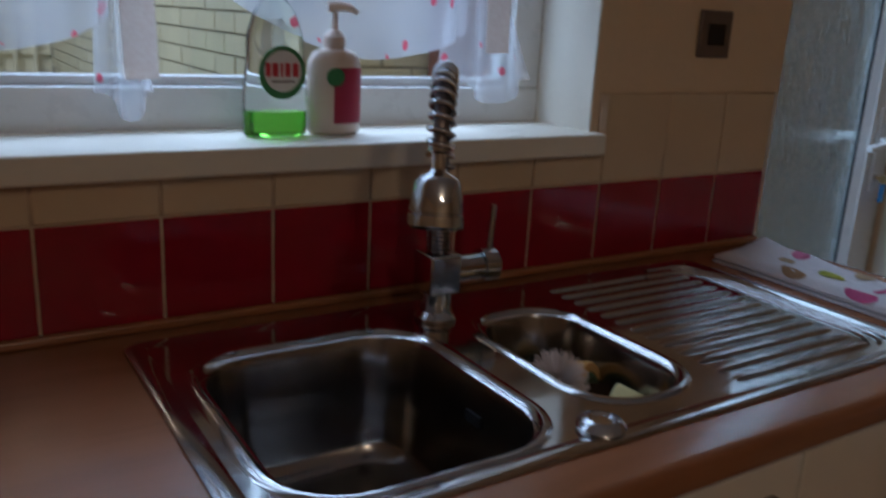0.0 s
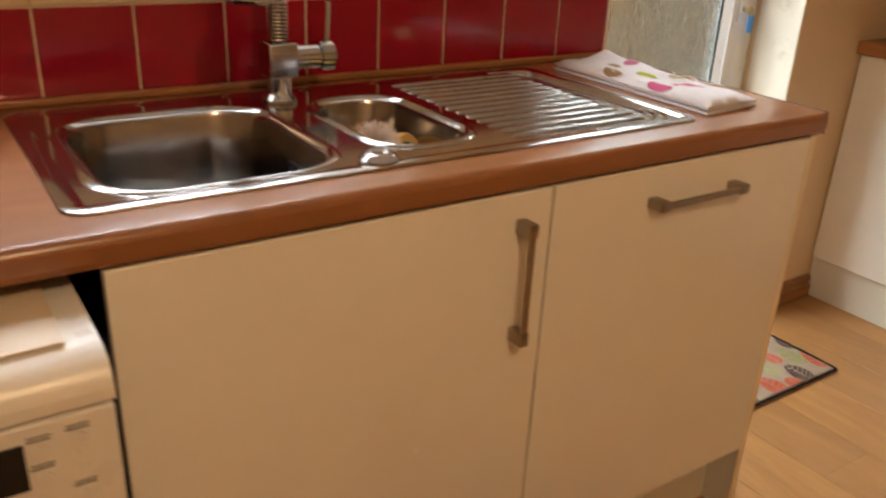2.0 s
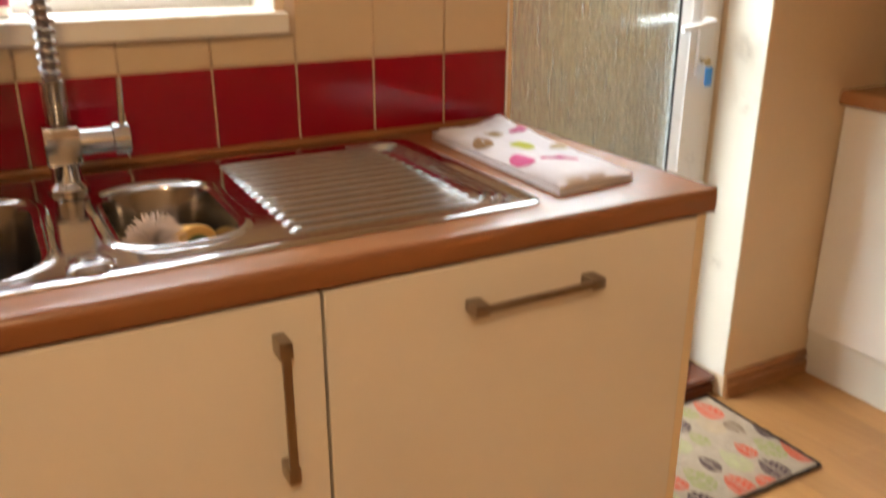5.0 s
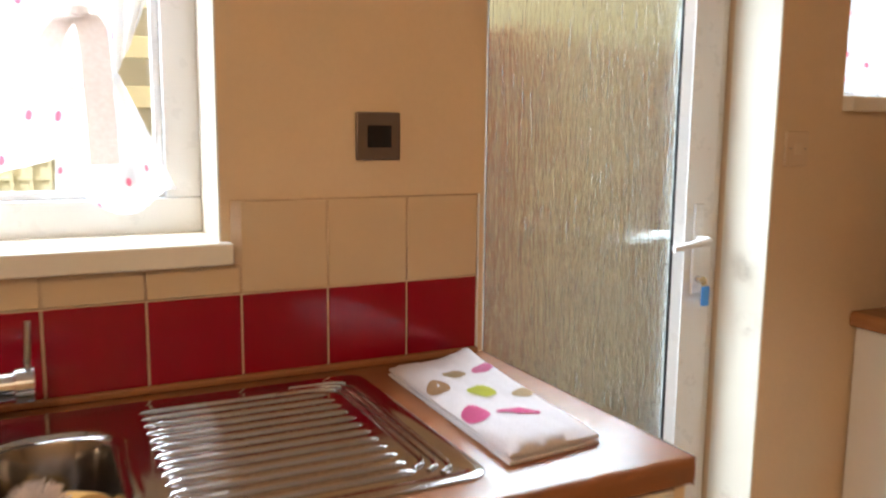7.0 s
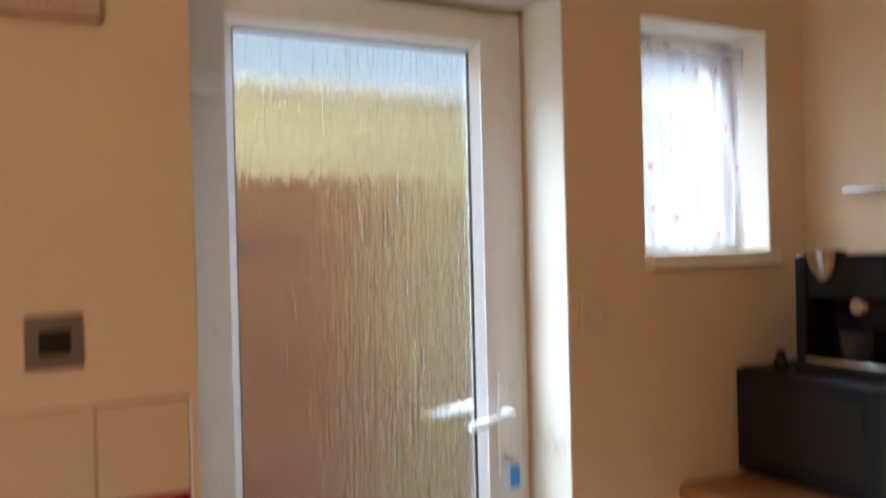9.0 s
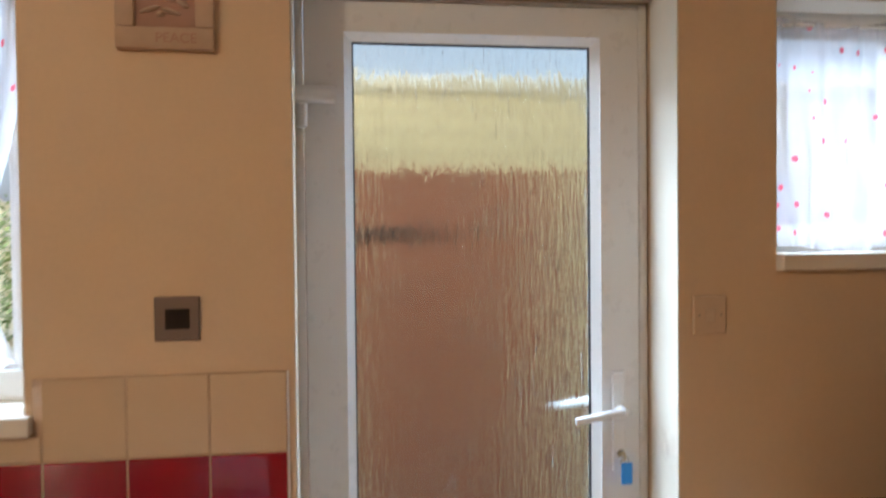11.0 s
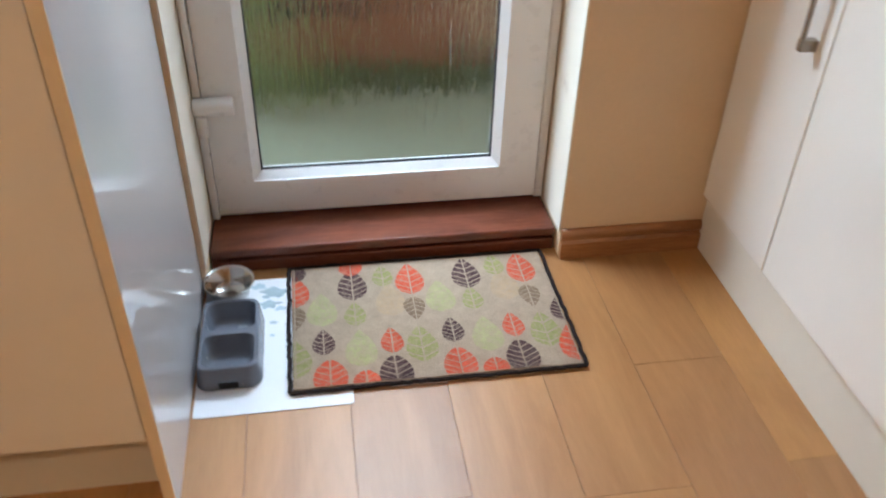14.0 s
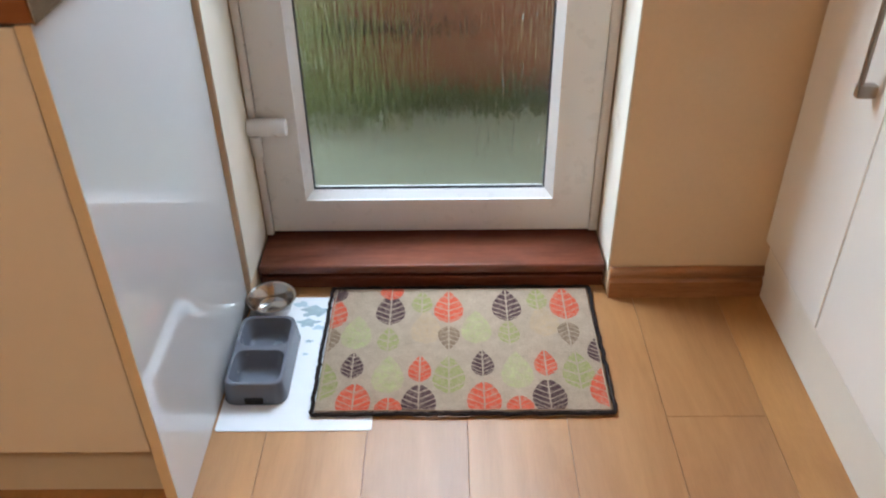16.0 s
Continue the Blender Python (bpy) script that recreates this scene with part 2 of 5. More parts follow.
def sheer(name, dots=True):
    """Thin white voile with small pink dots on a slanted lattice (cloth lies in x and z)."""
    n = N(name)
    g = n.add("ShaderNodeUVMap")
    vor = n.add("ShaderNodeTexVoronoi", feature="F1")
    vor.inputs["Scale"].default_value = 19.0
    vor.inputs["Randomness"].default_value = 0.35
    n.link(g.outputs[0], vor.inputs["Vector"])
    dot = n.add("ShaderNodeMath", operation="LESS_THAN")
    dot.inputs[1].default_value = 0.145
    n.link(vor.outputs["Distance"], dot.inputs[0])
    col = n.mix((0.70, 0.69, 0.71), (0.55, 0.09, 0.13), dot.outputs[0]) if dots else None
    out = n.t.nodes["Material Output"]
    diff, trans, clear = n.add("ShaderNodeBsdfDiffuse"), n.add("ShaderNodeBsdfTranslucent"), n.add("ShaderNodeBsdfTransparent")
    n.link(col, diff.inputs[0]), n.link(col, trans.inputs[0])
    m1, m2 = n.add("ShaderNodeMixShader"), n.add("ShaderNodeMixShader")
    m1.inputs[0].default_value = 0.6
    n.link(diff.outputs[0], m1.inputs[1]), n.link(trans.outputs[0], m1.inputs[2])
    weave = n.add("ShaderNodeMapRange")
    weave.inputs[3].default_value, weave.inputs[4].default_value = 0.50, 0.94
    n.link(dot.outputs[0], weave.inputs[0])
    n.link(weave.outputs[0], m2.inputs[0])
    n.link(clear.outputs[0], m2.inputs[1]), n.link(m1.outputs[0], m2.inputs[2])
    n.link(m2.outputs[0], out.inputs[0])
    return n.m


VOILE = sheer("dotted_voile")


def satin():
    """Thin ribbon that lets some light through."""
    n = N("beige_satin_ribbon")
    f = n.noise(n.coords((1, 1, 1)), 160, 4)
    col = n.ramp(f, [(0.3, (0.80, 0.72, 0.66)), (0.7, (0.88, 0.82, 0.77))])
    diff, trans, mixed = n.add("ShaderNodeBsdfDiffuse"), n.add("ShaderNodeBsdfTranslucent"), n.add("ShaderNodeMixShader")
    n.link(col, diff.inputs[0]), n.link(col, trans.inputs[0])
    mixed.inputs[0].default_value = 0.6
    n.link(diff.outputs[0], mixed.inputs[1]), n.link(trans.outputs[0], mixed.inputs[2])
    n.link(mixed.outputs[0], n.t.nodes["Material Output"].inputs[0])
    return n.m


RIBBON = satin()


def towel_mat():
    """White tea towel cloth with scattered coloured spots."""
    n = N("spotted_tea_towel")
    v = n.coords((1, 1, 1))
    f = n.noise(v, 500, 3)
    n.set(Base_Color=n.ramp(f, [(0.3, (0.54, 0.50, 0.505)), (0.7, (0.69, 0.65, 0.655))]), Roughness=0.95, Sheen_Weight=0.2)
    n.bump(f, 0.4, 0.0015)
    return n.m


TOWEL = towel_mat()
SPOT = {k: pile("towel_spot_" + k, c, 0.15) for k, c in (("pink", (0.62, 0.10, 0.25)), ("rose", (0.60, 0.16, 0.28)), ("lime", (0.50, 0.52, 0.05)), ("tan", (0.42, 0.30, 0.16)), ("brown", (0.35, 0.20, 0.09)))}

LIQUID = N("green_washing_up_liquid").set(Base_Color=(0.40, 1.0, 0.10), Roughness=0.05, Transmission_Weight=0.92, IOR=1.33).m
BOTTLE = N("clear_plastic_bottle").set(Base_Color=(0.93, 0.97, 0.93), Roughness=0.06, Transmission_Weight=1.0, IOR=1.15).m
GLOW = N("warm_bulb_glass").set(Base_Color=(0.9, 0.8, 0.6), Emission_Color=(1.0, 0.62, 0.30), Emission_Strength=6.0).m


# ---- building helpers ----
OFF = {}


def thing(name, at, label, category, group="", kind=""):
    """An Empty at a thing's base, which parents its parts."""
    ob = new(name)
    ob.empty_display_size = 0.05
    ob.location = at
    OFF[ob.name] = Vector(at)
    return tagged(ob, label, category, group, kind)


def keep_broad_faces_flat(me):
    """Broad faces square to the axes stay plane; only rounded edges shade smoothly."""
    if not me.vertices:
        return
    lo = [min(v.co[k] for v in me.vertices) for k in range(3)]
    size = [max(v.co[k] for v in me.vertices) - lo[k] for k in range(3)]
    for p in me.polygons:
        for k in range(3):
            if abs(p.normal[k]) > 0.99999 and p.area > 0.22 * size[k - 2] * size[k - 1]:
                p.use_smooth = False
    me.update()


def mesh_of(name, bm, material, shift=None, smooth=None):
    if shift is not None:
        bmesh.ops.translate(bm, verts=bm.verts, vec=-shift)
    me = bpy.data.meshes.new(name)
    bm.to_mesh(me)
    bm.free()
    for m in (material if isinstance(material, (list, tuple)) else [material]):
        me.materials.append(m)
    if smooth:
        me.set_sharp_from_angle(angle=radians(smooth))
        keep_broad_faces_flat(me)
    else:
        me.shade_flat()
    return me


def part(name, bm, material, parent, label="", smooth=35):
    off = OFF[parent.name]
    ob = new(name, mesh_of(name, bm, material, off, smooth))
    ob.parent = parent
    OFF[ob.name] = off
    return tagged(ob, label)


def solid(name, bm, material, label, category="", kind="structure", group="", smooth=35):
    """A thing or a piece of the setting that is one mesh."""
    ob = new(name, mesh_of(name, bm, material, None, smooth))
    OFF[ob.name] = Vector((0, 0, 0))
    return tagged(ob, label, category, group, kind)


def box(x0, x1, y0, y1, z0, z1, bevel=0.0, seg=2, bm=None):
    own = bmesh.new()
    bmesh.ops.create_cube(own, size=1.0)
    for v in own.verts:
        v.co = ((x0 + x1) / 2 + v.co.x * (x1 - x0), (y0 + y1) / 2 + v.co.y * (y1 - y0), (z0 + z1) / 2 + v.co.z * (z1 - z0))
    if bevel:
        bmesh.ops.bevel(own, geom=own.edges[:], offset=bevel, segments=seg, profile=0.5, affect="EDGES")
    return own if bm is None else merge(bm, own)


def merge(bm, other, m=None):
    if m is not None:
        bmesh.ops.transform(other, matrix=m, verts=other.verts)
    me = bpy.data.meshes.new("tmp")
    other.to_mesh(me)
    other.free()
    bm.from_mesh(me)
    bpy.data.meshes.remove(me)
    return bm


def rod(a, b, r, n=16, r2=None, bm=None, cap=True):
    own = bmesh.new()
    a, b = Vector(a), Vector(b)
    bmesh.ops.create_cone(own, cap_ends=cap, segments=n, radius1=r, radius2=r if r2 is None else r2, depth=(b - a).length)
    turn = (b - a).to_track_quat("Z", "Y").to_matrix().to_4x4()
    for f in own.faces:
        f.smooth = True
    bmesh.ops.transform(own, matrix=Matrix.Translation((a + b) / 2) @ turn, verts=own.verts)
    return own if bm is None else merge(bm, own)


def loft(loops, close_first=False, close_last=False, ring=True):
    """Skins between loops of equal length."""
    bm = bmesh.new()
    rows = [[bm.verts.new(p) for p in l] for l in loops]
    n = len(rows[0])
    for a, b in zip(rows, rows[1:]):
        for i in range(n if ring else n - 1):
            j = (i + 1) % n
            bm.faces.new((a[i], a[j], b[j], b[i]))
    if close_first:
        bm.faces.new(rows[0][::-1])
    if close_last:
        bm.faces.new(rows[-1])
    bmesh.ops.recalc_face_normals(bm, faces=bm.faces)
    for f in bm.faces:
        f.smooth = True
    return bm


def lathe(profile, at=(0, 0, 0), n=28, squash=1.0):
    """A turned shape from (radius, height) pairs."""
    return loft([[(at[0] + r * math.cos(2 * math.pi * i / n), at[1] + squash * r * math.sin(2 * math.pi * i / n), at[2] + z) for i in range(n)] for r, z in profile], True, True)


def round_rect(x0, x1, y0, y1, r, z, n=6):
    r = max(0.001, min(r, (x1 - x0) / 2 - 1e-4, (y1 - y0) / 2 - 1e-4))
    pts = []
    for cx, cy, a0 in ((x1 - r, y1 - r, 0), (x0 + r, y1 - r, 90), (x0 + r, y0 + r, 180), (x1 - r, y0 + r, 270)):
        for i in range(n + 1):
            a = radians(a0 + 90 * i / n)
            pts.append((cx + r * math.cos(a), cy + r * math.sin(a), z))
    return pts


def tube(points, r, n=12):
    """A round tube along a line of points."""
    pts = [Vector(p) for p in points]
    loops = []
    side = None
    for i, p in enumerate(pts):
        d = (pts[min(i + 1, len(pts) - 1)] - pts[max(i - 1, 0)]).normalized()
        if side is None:
            side = d.orthogonal().normalized()
        side = (side - d * side.dot(d)).normalized()
        up = d.cross(side)
        rr = r[i] if isinstance(r, (list, tuple)) else r
        loops.append([p + rr * (side * math.cos(2 * math.pi * k / n) + up * math.sin(2 * math.pi * k / n)) for k in range(n)])
    return loft(loops, True, True)


def grid_wall(xs, zs, holes, y0, y1, swap=False):
    """A wall of blocks between the cuts xs and zs, but for the holes (x0, x1, z0, z1)."""
    bm = bmesh.new()
    nx, nz = len(xs) - 1, len(zs) - 1

    def solid_cell(i, k):
        if not (0 <= i < nx and 0 <= k < nz):
            return False
        cx, cz = (xs[i] + xs[i + 1]) / 2, (zs[k] + zs[k + 1]) / 2
        return not any(h[0] < cx < h[1] and h[2] < cz < h[3] for h in holes)

    def quad(*pts):
        bm.faces.new([bm.verts.new(p) for p in pts])

    for i in range(nx):
        for k in range(nz):
            if not solid_cell(i, k):
                continue
            xa, xb, za, zb = xs[i], xs[i + 1], zs[k], zs[k + 1]
            quad((xa, y0, za), (xb, y0, za), (xb, y0, zb), (xa, y0, zb))
            quad((xb, y1, za), (xa, y1, za), (xa, y1, zb), (xb, y1, zb))
            if not solid_cell(i - 1, k):
                quad((xa, y1, za), (xa, y0, za), (xa, y0, zb), (xa, y1, zb))
            if not solid_cell(i + 1, k):
                quad((xb, y0, za), (xb, y1, za), (xb, y1, zb), (xb, y0, zb))
            if not solid_cell(i, k - 1):
                quad((xa, y1, za), (xb, y1, za), (xb, y0, za), (xa, y0, za))
            if not solid_cell(i, k + 1):
                quad((xa, y0, zb), (xb, y0, zb), (xb, y1, zb), (xa, y1, zb))
    bmesh.ops.remove_doubles(bm, verts=bm.verts, dist=0.0001)
    return bm


# ---- large structure ----
ROOM_W, ROOM_S, ROOM_E, CEILING = -3.3, -3.4, 1.585, 2.40
NY = 0.040  # the wall on the right of the door stands a little back
WIN1 = (-1.70, -0.478, 1.111, 2.08)
DOOR = (0.010, 0.812, -0.15, 1.995)
WIN2 = (1.032, 1.450, 1.385, 1.972)
xs = sorted({ROOM_W - 0.2, DOOR[0], *WIN1[:2]})
zs = sorted({-0.15, CEILING + 0.1, *WIN1[2:]})
solid("wall_north", grid_wall(xs, zs, [WIN1], 0.0, 0.27), WALL, "magnolia painted kitchen wall with the sink window", "wall", smooth=0)
xs = sorted({DOOR[0] + 0.0005, ROOM_E, *DOOR[:2], *WIN2[:2]})
zs = sorted({-0.15, CEILING + 0.1, *DOOR[2:], *WIN2[2:]})
solid("wall_north_door", grid_wall(xs, zs, [DOOR, WIN2], NY, 0.27), WALL, "magnolia painted wall with back door and small window", "wall", smooth=0)
solid("wall_east", box(ROOM_E, ROOM_E + 0.2, ROOM_S - 0.2, 0.27, -0.15, CEILING + 0.1), WALL, "magnolia painted side wall", "wall")
solid("wall_west", box(ROOM_W - 0.2, ROOM_W, ROOM_S - 0.2, -0.0005, -0.15, CEILING + 0.1), WALL, "magnolia painted far wall", "wall")
solid("wall_south", box(ROOM_W - 0.2, ROOM_E + 0.2, ROOM_S - 0.2, ROOM_S, -0.15, CEILING + 0.1), WALL, "magnolia painted back wall", "wall")
# unseen block added over the ceiling; its shadow covers the near garden wall
solid("upper_storey", box(ROOM_W - 0.2, ROOM_E + 0.2, ROOM_S - 0.2, 0.27, CEILING + 0.101, 5.3), WALL, "plain unseen block added above the kitchen to shade the garden wall", "house wall")
solid("ceiling", box(ROOM_W - 0.2, ROOM_E + 0.2, ROOM_S - 0.2, 0.27, CEILING, CEILING + 0.1), CEIL, "plain white ceiling", "ceiling")

# painted linings of the openings, a hair proud of the wall's own faces
def lining(name, o, y1, label, ya=0.002, yb=0.002, material=REVEAL):
    bm = bmesh.new()
    t = 0.003
    box(o[0], o[0] + t, ya, y1, o[2], o[3] - t, bm=bm)
    box(o[1] - t, o[1], yb, y1, o[2], o[3] - t, bm=bm)
    box(o[0], o[1], yb, y1, o[3] - t, o[3], bm=bm)
    return solid(name, bm, material, label, "reveal")


def smudged_reveal():
    """Cream reveal paint with grey hand marks near the lock."""
    n = N("smudged_door_reveal_paint")
    v = n.coords((1, 1, 1))
    base = n.ramp(n.noise(v, 3.5, 3), [(0.3, (0.74, 0.68, 0.565)), (0.7, (0.80, 0.74, 0.62))])
    g = n.add("ShaderNodeNewGeometry")
    mask = None
    for spot, size in (((0.81, 0.10, 1.00), 0.055), ((0.81, 0.085, 0.86), 0.045), ((0.81, 0.12, 0.40), 0.035)):
        dist = n.add("ShaderNodeVectorMath", operation="DISTANCE")
        n.link(g.outputs["Position"], dist.inputs[0])
        dist.inputs[1].default_value = spot
        fall = n.add("ShaderNodeMapRange")
        fall.inputs[1].default_value, fall.inputs[2].default_value = size, 0.2 * size
        n.link(dist.outputs["Value"], fall.inputs[0])
        if mask is None:
            mask = fall.outputs[0]
        else:
            top = n.add("ShaderNodeMath", operation="MAXIMUM")
            n.link(mask, top.inputs[0]), n.link(fall.outputs[0], top.inputs[1])
            mask = top.outputs[0]
    dirt = n.add("ShaderNodeMath", operation="MULTIPLY")
    n.link(mask, dirt.inputs[0]), n.link(n.ramp(n.noise(v, 34, 5, 0.65), [(0.42, (0, 0, 0)), (0.75, (0.6, 0.6, 0.6))]), dirt.inputs[1])
    n.set(Base_Color=n.mix(base, (0.36, 0.28, 0.20), dirt.outputs[0]), Roughness=0.5)
    n.bump(n.noise(v, 70, 5), 0.1, 0.001)
    return n.m


lining("reveal_sink_window", WIN1, 0.15, "white painted window reveal")
lining("reveal_door", (DOOR[0], DOOR[1], 0.066, DOOR[3]), 0.185, "cream painted door reveal with hand marks", 0.002, NY + 0.002, smudged_reveal())
lining("reveal_small_window", WIN2, 0.15, "white painted small window reveal", NY + 0.002, NY + 0.002)

sub = solid("floor", box(ROOM_W, ROOM_E, ROOM_S, 0.09, -0.12, -0.008), GAP, "oak laminate plank floor", "floor")


def window(name, o, bars, label, frame_w=0.062):
    """A white plastic window: outer frame, sash beads, panes."""
    x0, x1, z0, z1 = o
    w = thing(name, ((x0 + x1) / 2, 0.19, z0), label, "window", kind="structure")
    z0 += 0.035
    bm = bmesh.new()
    ya, yb = 0.150, 0.225
    box(x0, x1, ya, yb, z0, z0 + frame_w, 0.004, bm=bm)
    box(x0, x1, ya, yb, z1 - frame_w, z1, 0.004, bm=bm)
    cuts = [x0, *bars, x1]
    box(x0, x0 + frame_w, ya + 0.002, yb - 0.002, z0 + frame_w, z1 - frame_w, 0.004, bm=bm)
    box(x1 - frame_w, x1, ya + 0.002, yb - 0.002, z0 + frame_w, z1 - frame_w, 0.004, bm=bm)
    for b in bars:
        box(b - frame_w / 2, b + frame_w / 2, ya + 0.002, yb - 0.002, z0 + frame_w, z1 - frame_w, 0.004, bm=bm)
    part("window_frame", bm, UPVC, w)
    for a, b in zip(cuts, cuts[1:]):
        a += frame_w if a == x0 else frame_w / 2
        b -= frame_w if b == x1 else frame_w / 2
        bead = bmesh.new()
        for q in ((a, b, z0 + frame_w, z0 + frame_w + 0.014), (a, b, z1 - frame_w - 0.014, z1 - frame_w), (a, a + 0.014, z0 + frame_w + 0.014, z1 - frame_w - 0.014), (b - 0.014, b, z0 + frame_w + 0.014, z1 - frame_w - 0.014)):
            box(q[0], q[1], 0.168, 0.19, q[2], q[3], 0.003, bm=bead)
        part("glazing_bead", bead, UPVC, w)
        pane = part("pane", box(a, b, 0.194, 0.198, z0 + frame_w, z1 - frame_w), CLEAR, w)
        pane.visible_shadow = False
    return w


window("window_1", WIN1, [-1.42], "white plastic framed window above the sink")
window("window_2", WIN2, [], "small white plastic framed window", 0.045)


def sill(name, x0, x1, top, label, wall_y=0.0):
    bm = box(x0, x1, wall_y - 0.028, 0.150, top - 0.036, top, 0.004, 3)
    return solid(name, bm, REVEAL, label, "window sill")


sill("window_sill_sink", WIN1[0] - 0.012, WIN1[1] + 0.014, 1.147, "white painted window sill board")
sill("window_sill_small", WIN2[0] + 0.001, WIN2[1] + 0.010, 1.421, "white painted small window sill", NY)

# ---- back door ----
door = thing("door_1", (0.42, 0.20, 0.07), "closed white plastic back door with rain-textured glass", "door", kind="structure")
LX0, LX1, LZ0, LZ1, DY = 0.0325, 0.7855, 0.072, 1.978, 0.195
GX0, GX1, GZ0, GZ1 = 0.132, 0.680, 0.174, 1.896
bm = bmesh.new()
box(0.0135, 0.031, DY - 0.004, 0.265, 0.064, 1.990, 0.003, bm=bm)
box(0.787, 0.8085, DY + 0.006, 0.265, 0.064, 1.990, 0.003, bm=bm)
box(0.031, 0.787, DY + 0.008, 0.265, 1.981, 1.990, 0.002, bm=bm)
part("door_frame", bm, UPVC, door)
def leaf_loop(o, y):
    return [(LX0 + o, y, LZ0 + o), (LX1 - o, y, LZ0 + o), (LX1 - o, y, LZ1 - o), (LX0 + o, y, LZ1 - o)]


hole = [(GX0 - 0.014, GZ0 - 0.014), (GX1 + 0.014, GZ0 - 0.014), (GX1 + 0.014, GZ1 + 0.014), (GX0 - 0.014, GZ1 + 0.014)]
rings = [leaf_loop(0.0, 0.255), leaf_loop(0.0, DY + 0.004), leaf_loop(0.0012, DY + 0.0012), leaf_loop(0.004, DY), [(x, DY, z) for x, z in hole], [(x, 0.255, z) for x, z in hole]]
bm = loft(rings + rings[:1])
part("door_leaf", bm, UPVC, door)


def slope_frame(x0, x1, z0, z1, w, ya, yb):
    """A mitred bead that slopes back to the glass."""
    a = [(x0, ya, z0), (x1, ya, z0), (x1, ya, z1), (x0, ya, z1)]
    b = [(x0 + w, yb, z0 + w), (x1 - w, yb, z0 + w), (x1 - w, yb, z1 - w), (x0 + w, yb, z1 - w)]
    c = [(p[0], yb + 0.004, p[2]) for p in b]
    d = [(p[0], yb + 0.004, p[2]) for p in a]
    return loft([a, b, c, d, a])


part("glazing_bead", slope_frame(GX0 - 0.014, GX1 + 0.014, GZ0 - 0.014, GZ1 + 0.014, 0.018, DY + 0.003, DY + 0.019), UPVC, door, "bright white sloping glazing bead")
part("seal", slope_frame(GX0 + 0.002, GX1 - 0.002, GZ0 + 0.002, GZ1 - 0.002, 0.006, DY + 0.018, DY + 0.023), RUBBER, door, "thin black rubber seal")
pane = part("pane", box(GX0 - 0.01, GX1 + 0.01, DY + 0.026, DY + 0.032, GZ0 - 0.01, GZ1 + 0.01), RAIN, door, "obscure glass with running vertical texture")
pane.visible_shadow = False
bead = slope_frame(GX0 - 0.014, GX1 + 0.014, GZ0 - 0.014, GZ1 + 0.014, 0.016, 0.250, 0.234)
part("outer_bead", bead, UPVC, door)


def lever(parent, y, sgn):
    """A long plate with a lever that points to the hinge side."""
    x = 0.733
    pl = box(x - 0.016, x + 0.016, min(y, y - sgn * 0.009), max(y, y - sgn * 0.009), 0.925, 1.155, 0.004, 3)
    plate = part("handle_plate", pl, UPVC, parent)
    ln = tube([(x, y - sgn * 0.009, 1.066), (x, y - sgn * 0.040, 1.066), (x - 0.008, y - sgn * 0.050, 1.066), (x - 0.03, y - sgn * 0.052, 1.065), (x - 0.075, y - sgn * 0.052, 1.058), (x - 0.115, y - sgn * 0.048, 1.052)], [0.011, 0.011, 0.011, 0.010, 0.0095, 0.008], 12)
    part("lever", ln, UPVC, plate)
    part("lock_barrel", rod((x + 0.002, y - sgn * 0.008, 0.966), (x + 0.002, y - sgn * 0.013, 0.966), 0.009, 16), CHROME, plate, "chrome lock barrel")


lever(door, DY, 1)
lever(door, 0.255, -1)
for hz in (0.340, 1.752):
    h = rod((0.0145, DY - 0.018, hz + 0.019), (0.098, DY - 0.016, hz + 0.019), 0.0185, 20)
    box(0.0145, 0.096, DY - 0.015, DY - 0.001, hz + 0.002, hz + 0.036, 0.004, 2, bm=h)
    part("hinge", h, UPVC, door, "chunky white plastic hinge")
    part("hinge_pin", lathe([(0.006, -0.052), (0.0125, -0.048), (0.0135, -0.002), (0.010, 0.0)], (0.0275, DY - 0.017, hz), 16), UPVC, door)

key = thing("door_key", (0.736, DY - 0.02, 0.966), "door key with bright blue plastic tag in the lock", "key")
kb = rod((0.735, DY - 0.012, 0.966), (0.735, DY - 0.022, 0.966), 0.003, 8)
merge(kb, lathe([(0.011, -0.0012), (0.012, 0.0), (0.011, 0.0012)], (0, 0, 0), 16), Matrix.Translation((0.735, DY - 0.030, 0.964)) @ Matrix.Rotation(radians(90), 4, "Y"))
part("key_bow", kb, BRASS, key)
ring = tube([(0.737 + 0.009 * math.cos(a), DY - 0.031, 0.954 + 0.009 * math.sin(a)) for a in [i * math.pi / 8 for i in range(17)]], 0.001, 6)
part("split_ring", ring, CHROME, key)
part("tag", box(0.728, 0.754, DY - 0.035, DY - 0.030, 0.900, 0.950, 0.003, 2), BLUE_TAG, key, "bright blue plastic tag")

# step under the door
st = bmesh.new()
box(0.0135, 0.8085, 0.070, 0.266, -0.008, 0.030, 0.004, bm=st)
box(0.0135, 0.8085, 0.080, 0.266, 0.0302, 0.0383, bm=st)
box(0.0135, 0.8085, 0.066, 0.266, 0.0385, 0.062, 0.006, 3, bm=st)
solid("door_step", st, MAHOGANY, "dark red mahogany door step", "door step")

